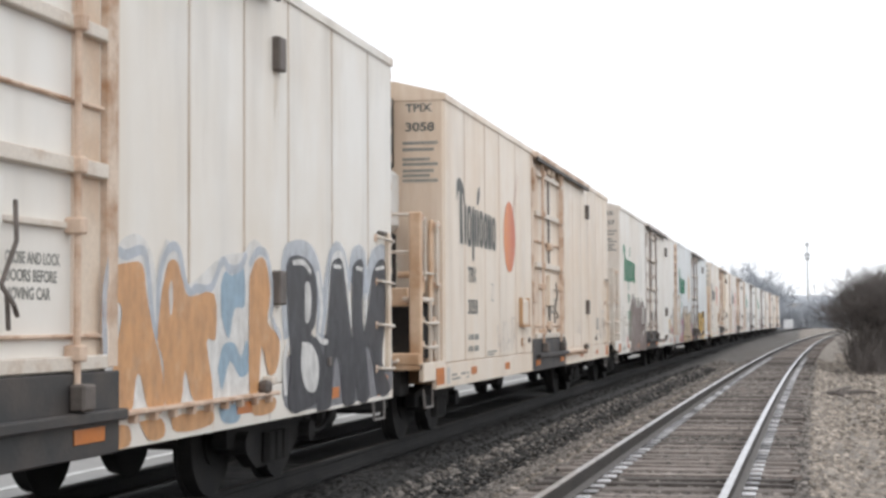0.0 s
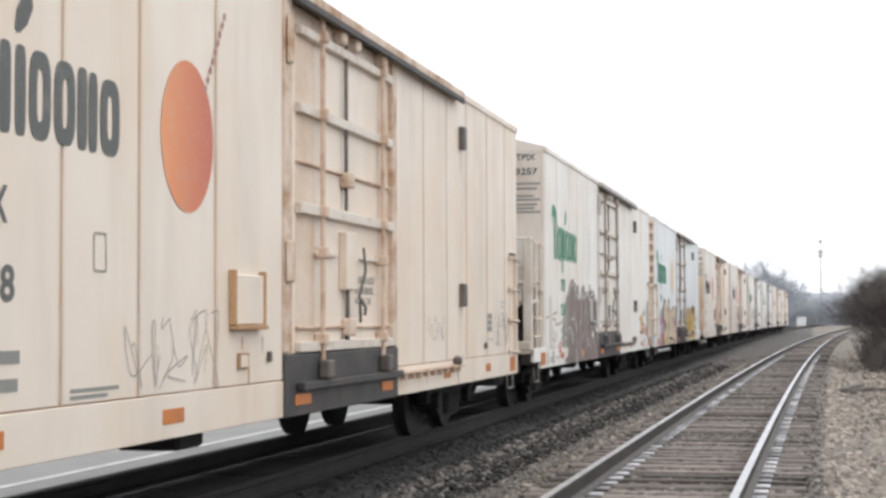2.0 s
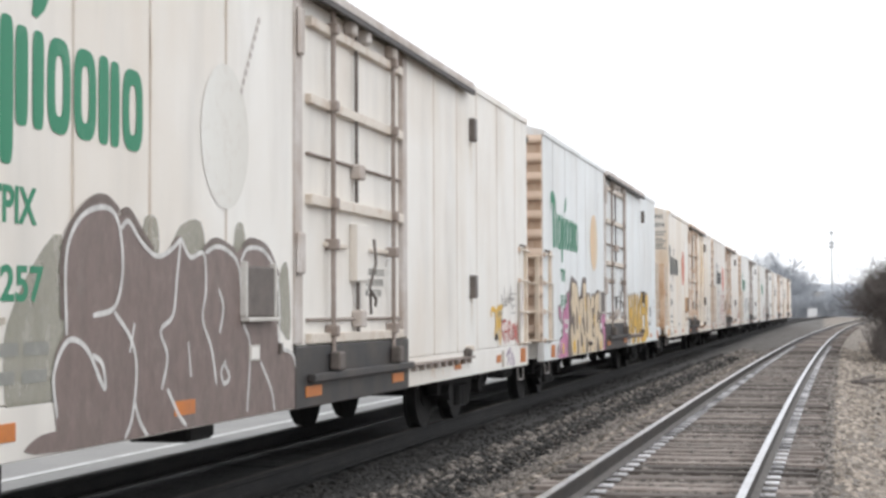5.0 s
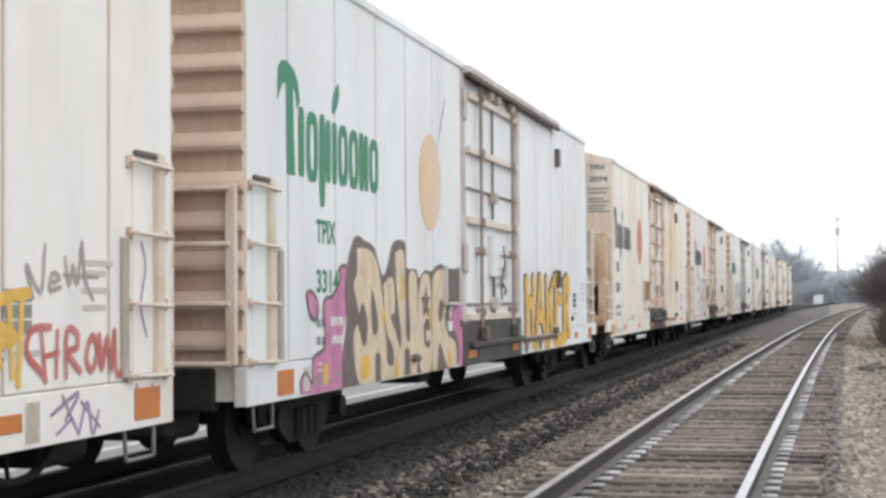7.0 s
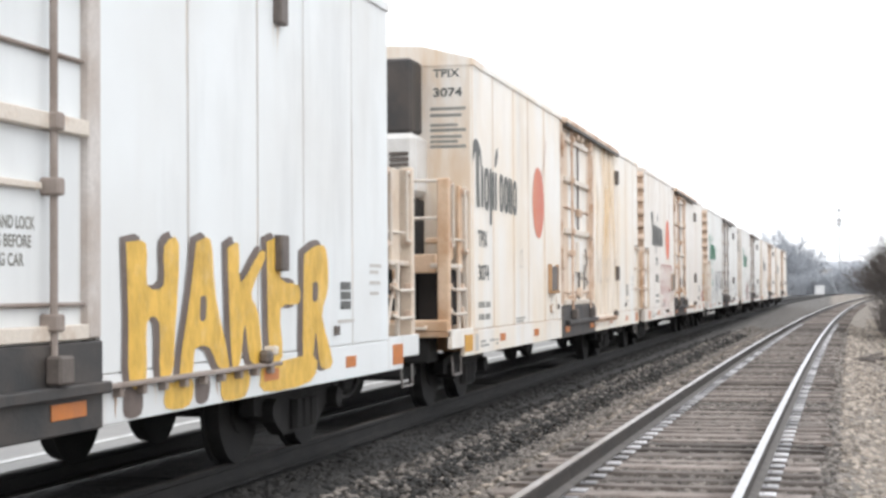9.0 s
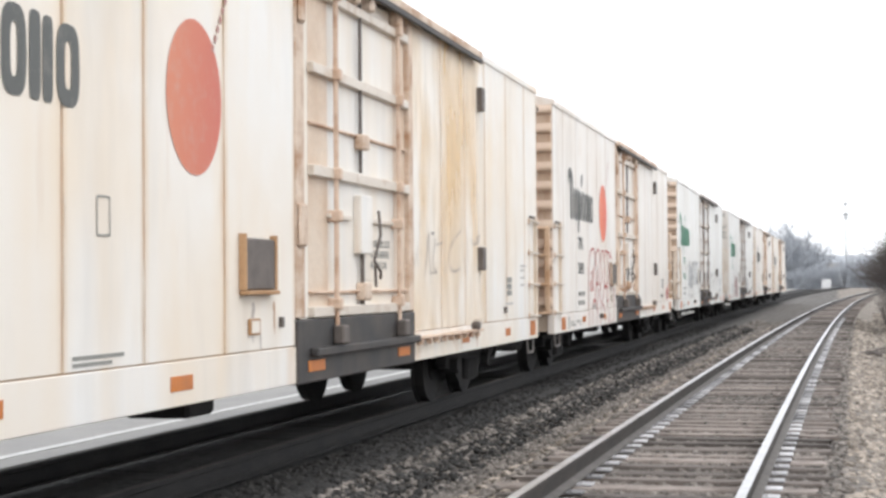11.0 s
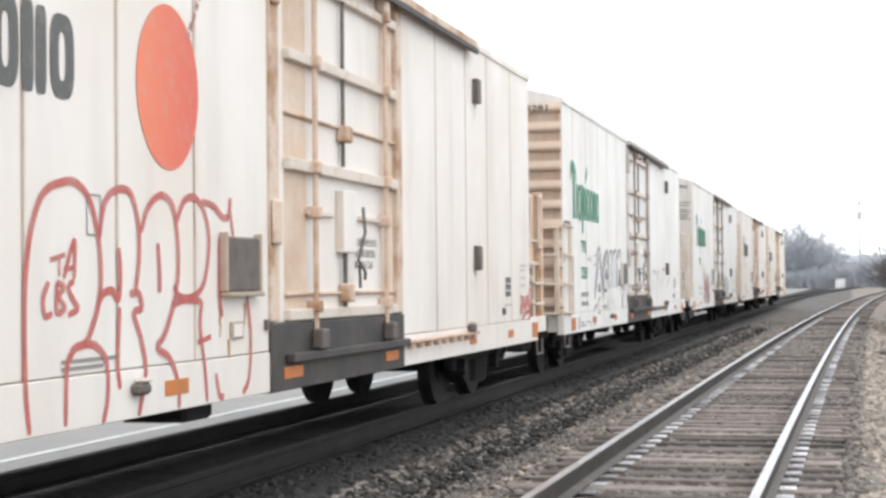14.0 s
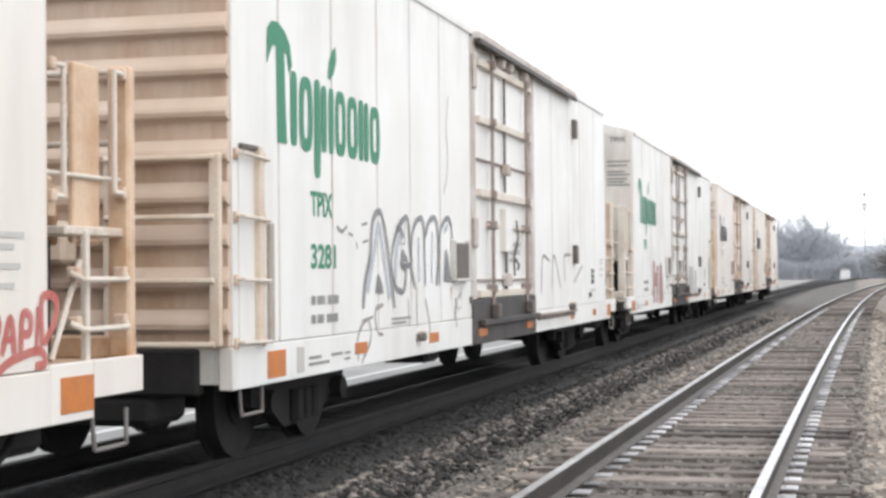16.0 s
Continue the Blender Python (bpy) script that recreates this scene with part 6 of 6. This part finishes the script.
def make_train():
    """Ten cars, in the order in which they pass."""
    specs = [
        ("white refrigerator car with orange and black graffiti", ((0.79, 0.77, 0.73), (0.62, 0.52, 0.4), RUST, 0.35, 1.0), True, GREYTEXT, "", "red", marks_bold),
        ("cream weathered refrigerator car with grey marks and orange emblem", ((0.77, 0.69, 0.6), (0.68, 0.52, 0.37), RUST, 0.5, 3.0), True, GREYTEXT, "3058", "old", marks_scribble),
        ("white refrigerator car with green marks and brown graffiti", ((0.8, 0.78, 0.74), (0.64, 0.55, 0.45), RUST, 0.25, 5.0), True, GREENTEXT, "3257", "ghost", marks_brown),
        ("blue-white refrigerator car with cream and pink graffiti", ((0.76, 0.79, 0.8), (0.6, 0.58, 0.55), RUST, 0.1, 7.0), False, GREENTEXT, "3314", "pale", marks_cream),
        ("cream refrigerator car stained ochre by rust", ((0.8, 0.785, 0.755), (0.76, 0.58, 0.37), (0.5, 0.29, 0.13), 0.6, 9.0), True, GREYTEXT, "3074", "red", marks_thin),
        ("white refrigerator car with red outline graffiti", ((0.8, 0.77, 0.73), (0.66, 0.56, 0.46), RUST, 0.3, 11.0), False, GREYTEXT, "3030", "bright", marks_red),
        ("white refrigerator car with green marks and grey graffiti", ((0.81, 0.81, 0.79), (0.64, 0.6, 0.54), RUST, 0.15, 13.0), False, GREENTEXT, "3281", "", marks_grey),
        ("white refrigerator car with green marks and faded graffiti", ((0.79, 0.79, 0.77), (0.6, 0.56, 0.5), RUST, 0.25, 15.0), True, GREENTEXT, "", "ghost", marks_faded),
        ("cream refrigerator car with faded stains", ((0.79, 0.76, 0.72), (0.62, 0.52, 0.42), RUST, 0.4, 17.0), True, GREYTEXT, "", "", None),
        ("cream rust-streaked refrigerator car, last of the train", ((0.78, 0.74, 0.68), (0.62, 0.5, 0.38), RUST, 0.5, 19.0), False, GREYTEXT, "", "", None),
    ]
    out = []
    for label, paint, front, text, number, fruit, marks in specs:
        tan = CREAMFRAME if text is GREENTEXT and front else TAN if front or number == "3030" else STILE
        pale = text is GREENTEXT
        seam = GREYSEAM if pale else RUSTSEAM if number in ("3058", "3074") else SEAM
        out.append(rail_car(label, paint, front, seam, tan, text, number, fruit, marks, PALEFRAME if pale else RUSTFRAME, DARKTRIM if pale else RUSTY))
    return out


TRAIN = make_train()


# ---- loose ballast ----
def stones(name, label, mat, areas, seed):
    """Loose angular stones scattered on the bed: one object."""
    rnd = np.random.RandomState(seed)
    g = (1 + 5 ** 0.5) / 2
    base = np.array([(-1, g, 0), (1, g, 0), (-1, -g, 0), (1, -g, 0), (0, -1, g), (0, 1, g), (0, -1, -g), (0, 1, -g), (g, 0, -1), (g, 0, 1), (-g, 0, -1), (-g, 0, 1)]) / 1.9
    tri = np.array([(0, 11, 5), (0, 5, 1), (0, 1, 7), (0, 7, 10), (0, 10, 11), (1, 5, 9), (5, 11, 4), (11, 10, 2), (10, 7, 6), (7, 1, 8), (3, 9, 4), (3, 4, 2), (3, 2, 6), (3, 6, 8), (3, 8, 9), (4, 9, 5), (2, 4, 11), (6, 2, 10), (8, 6, 7), (9, 8, 1)])
    vs, fs, k = [], [], 0
    for x0, x1, y0, y1, z0, z1, n, size, bend in areas:
        u = rnd.rand(n)
        ys = y0 * (y1 / y0) ** u
        for y in ys:
            f = rnd.rand()
            x = x0 + (x1 - x0) * f
            s = size * (0.55 + 0.9 * rnd.rand() ** 2) * (1 + max(0, y - 18) * 0.012)
            v = base * (1 + rnd.uniform(-0.28, 0.28, (12, 1))) * s * np.array([1, rnd.uniform(0.6, 1.1), rnd.uniform(0.45, 0.8)])
            a = rnd.rand() * 6.28
            c, d = math.cos(a), math.sin(a)
            v = v @ np.array([[c, -d, 0], [d, c, 0], [0, 0, 1]])
            vs.append(v + np.array([x + bend(y), y, z0 + (z1 - z0) * f + s * 0.25]))
            fs.append(tri + 12 * k)
            k += 1
    me = bpy.data.meshes.new(name)
    me.from_pydata(np.concatenate(vs).tolist(), [], np.concatenate(fs).tolist())
    me.materials.append(mat)
    tagged(new(name, me), label, "gravel", kind="stuff")


stones("ballast_gravel", "grey crushed stone ballast between the tracks", STONE,
       [(-4.15, -3.65, 8, 70, -0.26, -0.41, 3500, 0.033, near_bend), (-3.65, -3.3, 8, 70, -0.41, -0.4, 6000, 0.033, near_bend), (-3.35, -2.75, 8, 70, -0.4, -0.23, 8500, 0.033, near_bend),
        (-2.1, -0.8, 8, 60, -0.246, -0.246, 13000, 0.034, near_bend), (-4.1, 0.0, 1.5, 8, -0.25, -0.25, 3500, 0.036, near_bend), (-0.6, 0.0, 8, 60, -0.245, -0.26, 4500, 0.038, near_bend)], 3)
# These stones carry oil and painted shade, out past the cars' near side.
stones("oily_ballast", "oil-dark stone ballast under the train, deepened by painted shade", OILSHADE_STONE,
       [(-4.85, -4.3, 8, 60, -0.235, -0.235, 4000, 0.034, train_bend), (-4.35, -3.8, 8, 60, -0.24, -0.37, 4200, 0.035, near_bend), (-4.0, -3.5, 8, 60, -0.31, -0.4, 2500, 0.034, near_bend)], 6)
stones("shoulder_gravel", "tan gravel on the shoulder beside the track", TANSTONE,
       [(-3.0, -2.35, 8, 60, -0.27, -0.246, 4200, 0.036, near_bend), (0.0, 0.6, 8, 70, -0.27, -0.42, 5500, 0.042, near_bend), (0.6, 3.6, 12, 90, -0.42, -0.37, 8000, 0.042, near_bend)], 4)


# ---- brush and trees ----
def twig(vs, fs, a, b, r0, r1):
    d = b - a
    n = d.cross(Vector((0.3, 0.2, 1))).normalized()
    m = d.cross(n).normalized()
    k = len(vs)
    for p, r in ((a, r0), (b, r1)):
        for i in range(3):
            q = p + (n * math.cos(2.094 * i) + m * math.sin(2.094 * i)) * r
            vs.append(tuple(q))
    for i in range(3):
        j = (i + 1) % 3
        fs.append((k + i, k + j, k + 3 + j, k + 3 + i))


def grow(vs, fs, rnd, p, d, length, r, depth, kids, spread, rise):
    q = p + d * length
    mid = (p + q) / 2 + Vector((rnd.uniform(-1, 1), rnd.uniform(-1, 1), rnd.uniform(-0.4, 0.4))) * length * 0.1
    twig(vs, fs, p, mid, r, r * 0.8)
    twig(vs, fs, mid, q, r * 0.8, r * 0.6)
    if depth == 0:
        return
    for i in range(kids):
        nd = (d + Vector((rnd.uniform(-1, 1), rnd.uniform(-1, 1), rnd.uniform(-0.5, 0.8) + rise)) * spread).normalized()
        start = p + (q - p) * rnd.uniform(0.45, 1.0)
        grow(vs, fs, rnd, start, nd, length * rnd.uniform(0.55, 0.82), r * 0.55, depth - 1, kids, spread, rise)


def woody(name, label, category, group, seed, high, stems, depth, kids, mat, at, r0=0.05, spread=0.75, fine=0, rise=0.1):
    rnd = random.Random(seed)
    top = thing(name, label, category, group, at=at)
    tv, tf, cv, cf = [], [], [], []
    first = high * 0.34
    for s in range(stems):
        a = rnd.uniform(0, 6.28)
        base = Vector((math.cos(a), math.sin(a), 0)) * (0.06 * high * (stems > 1))
        d = Vector((math.cos(a) * 0.3 * (stems > 1), math.sin(a) * 0.3 * (stems > 1), 1)).normalized()
        twig(tv, tf, base - Vector((0, 0, 0.3)), base + d * first, r0 * 1.3, r0)
        for k in range(kids + 1):
            nd = (d + Vector((rnd.uniform(-1, 1), rnd.uniform(-1, 1), rnd.uniform(-0.3, 0.6))) * spread).normalized()
            grow(cv, cf, rnd, base + d * first * rnd.uniform(0.4, 1.0), nd, high * rnd.uniform(0.22, 0.34), r0 * 0.7, depth, kids, spread, rise)
    for nm, v, f in (("trunk", tv, tf), ("crown", cv, cf)):
        me = bpy.data.meshes.new(nm)
        me.from_pydata(v, [], f)
        me.materials.append(mat)
        o = new(nm, me)
        o.parent = top
    return top


bush = woody("bare_bush", "dense leafless grey-brown bush beside the track", "bush", "trackside brush", 11, 4.0, 8, 4, 4, BARK, pose(3.0, 57, -0.4), 0.05, 0.95)
for i, (x, y, s, r) in enumerate(((4.6, 60, 1.08, 40), (6.2, 58, 1.15, 100), (3.6, 65, 1.0, 160), (5.4, 69, 1.2, 210), (7.2, 73, 1.25, 280), (8.0, 62, 1.2, 320), (4.6, 80, 1.1, 15), (6.4, 88, 1.2, 75),
                                  (6.0, 104, 1.1, 120), (8.2, 116, 1.3, 190), (8.4, 136, 1.2, 240), (10.5, 156, 1.3, 300), (11.2, 56, 1.3, 33))):
    copy_thing(bush, pose(x, y, -0.4, 0, 0, r) @ Matrix.Scale(s, 4)).scale = (s, s, s)

trees = [woody("bare_tree", "tall leafless tree on the far tree line, grey with painted haze", "tree", "far tree line", 40 + i, h, 1, 4, 3, FARHAZE, pose(x, y, -0.5), 0.22, 0.7)
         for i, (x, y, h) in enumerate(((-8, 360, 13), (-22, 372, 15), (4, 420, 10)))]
rnd = random.Random(77)
for i in range(46):
    ang = -4.6 + 9.0 * (i + rnd.uniform(-0.4, 0.4)) / 46
    dist = rnd.uniform(350, 470)
    s = (1.25 if ang < -0.9 else 0.72 if ang < 0.2 else 0.55) * rnd.uniform(0.75, 1.1)
    c = copy_thing(trees[i % 3], pose(dist * math.sin(radians(ang)), dist * math.cos(radians(ang)), -0.5, 0, 0, rnd.uniform(0, 360)))
    c.scale = (s * 1.25, s * 1.25, s)


def brush_bank(name, label, x0, x1, y, high, n, mat, seed, depth=14, r0=0.09):
    """Low thicket: many thin upright twigs, one object."""
    r = random.Random(seed)
    vs, fs = [], []
    for _ in range(n):
        x = r.uniform(x0, x1)
        yy = y + r.uniform(0, depth)
        h = high * (0.4 + 0.6 * r.random()) * (0.75 + 0.5 * noise.noise(Vector((x * 0.12, yy * 0.05, seed))))
        a = Vector((x, yy, -0.6))
        b = a + Vector((r.uniform(-0.4, 0.4) * h, r.uniform(-0.3, 0.3) * h, h))
        twig(vs, fs, a, b, r0, r0 / 3)
        for _ in range(3):
            s = a + (b - a) * r.uniform(0.3, 0.9)
            twig(vs, fs, s, s + Vector((r.uniform(-1, 1), r.uniform(-1, 1), r.uniform(0.1, 1))) * h * 0.3, r0 * 0.55, r0 * 0.22)
    me = bpy.data.meshes.new(name)
    me.from_pydata(vs, [], fs)
    me.materials.append(mat)
    tagged(new(name, me), label, "thicket", kind="stuff")


brush_bank("low_brush", "tangled leafless low brush beneath the bushes", 1.9, 9.5, 54, 2.4, 2600, BARK, 21, 14, 0.014)
brush_bank("far_wood", "tall leafless wood behind the train, grey with painted haze", -60, -4, 352, 12.5, 6500, FARHAZE, 9, 25)
brush_bank("far_thicket", "leafless thicket at the end of the straight, grey with painted haze", -45, 30, 345, 6.8, 9000, FARHAZE, 5)


def mast():
    top = thing("radio_mast", "slender grey mast rising above the trees", "mast", at=pose(2.9, 460, -0.5))
    bm = bmesh.new()
    rod(bm, (0, 0, 0), (0, 0, 24), 0.3, 10, 0.17)
    part("pole", bm, MASTGREY, top)
    for z, w in ((23.4, 0.5), (20.5, 0.8), (19.4, 0.65)):
        part("antenna", solid(-w, w, -0.25, 0.25, z - 0.4, z + 0.4, 0.05), MASTGREY, top)


mast()


def cabinet():
    top = thing("signal_cabinet", "small white trackside signal cabinet", "cabinet", at=pose(-1.85, 326, -0.45))
    part("body", solid(-0.95, 0.95, -0.8, 0.8, 0.25, 2.0, 0.05), WHITEBOX, top)
    part("plinth", solid(-1.0, 1.0, -0.85, 0.85, 0, 0.25, 0.02), BUFFWALL, top)
    part("roof", solid(-1.05, 1.05, -0.9, 0.9, 2.0, 2.1, 0.03), WHITEBOX, top)


cabinet()


def far_house(x, y, w, d, h):
    top = thing("far_house", "pale far building with a low pitched roof", "house", at=pose(x, y, -0.5))
    part("wall", solid(-w / 2, w / 2, 0, d, 0, h, 0.05), BUFFWALL, top)
    bm = bmesh.new()
    vs = [bm.verts.new(p) for p in ((-w / 2 - 0.4, -0.4, h), (w / 2 + 0.4, -0.4, h), (w / 2 + 0.4, d + 0.4, h), (-w / 2 - 0.4, d + 0.4, h), (-w / 2, d / 2, h + 2.4), (w / 2, d / 2, h + 2.4))]
    for f in ((0, 1, 5, 4), (2, 3, 4, 5), (1, 2, 5), (3, 0, 4), (3, 2, 1, 0)):
        bm.faces.new([vs[i] for i in f])
    # The roof shares the haze-tinted tone of the far trees.
    part("roof", bm, FARHAZE, top)
    for k in range(4):
        part("window", solid(-w / 2 + 1.2 + k * w / 4, -w / 2 + 2.4 + k * w / 4, -0.06, 0.02, 1.2, 2.6, 0.01), DARKGREY, top)


far_house(4, 520, 16, 9, 7.5)


def dead_branch():
    top = thing("dead_branch", "dark broken branches lying on the gravel", "branch", at=pose(0.95, 38.8, -0.34))
    r = random.Random(4)
    for i in range(7):
        a = Vector((r.uniform(-0.5, 0.4), r.uniform(-0.5, 0.5), 0.04))
        b = a + Vector((r.uniform(0.2, 0.6), r.uniform(-0.3, 0.3), r.uniform(-0.03, 0.16)))
        part("stick", pipe([a, (a + b) / 2 + Vector((0, 0.03, 0.04)), b], 0.028, 6), BARK, top)


dead_branch()


# ---- pieces of the tracks ----
track("near_track", "weathered wooden-tie railway track in grey ballast", NEAR_X, near_bend, -5.0, 300, 150, [STEEL, RAILWEB, RAILFOOT], TIE, 0.0)
# Rails and ties get darker materials here, painting in the shade of the cars.
track("train_track", "sooty railway track beneath the train, darkened by painted shade", TRAIN_X, train_bend, -5.0, 180, 0, [RAILWEB, BLACK, BLACK], OILSHADE_TIE, 0.022)


# ---- movement ----
PITCH = 19.4998


def lead(k, t):
    """Where the origin of car k stands along the line at t seconds."""
    return 18.697 - 6.46175 * t - 0.010832 * t * t / 2 + (k - 1) * PITCH


def car_pose(k, t):
    y = lead(k, t)
    ya, yb = y + 1.4, y + 14.33
    a = Vector((TRAIN_X + train_bend(ya), ya))
    d = (Vector((TRAIN_X + train_bend(yb), yb)) - a).normalized()
    o = a - d * 1.4
    return pose(o.x, o.y, 0, 0, 0, math.degrees(math.atan2(-d.x, d.y)))


def motions():
    for k, (car, axles) in enumerate(TRAIN):
        walk(car, [(0.5 * i, car_pose(k, 0.5 * i)) for i in range(33)])
        for w, y in axles:
            rows = []
            for i in range(161):
                t = i / 10
                spin = (lead(k, t) - lead(k, 0)) / 0.457
                rows.append((t, pose(0, y, 0.457, math.degrees(-spin))))
            walk(w, rows)


motions()
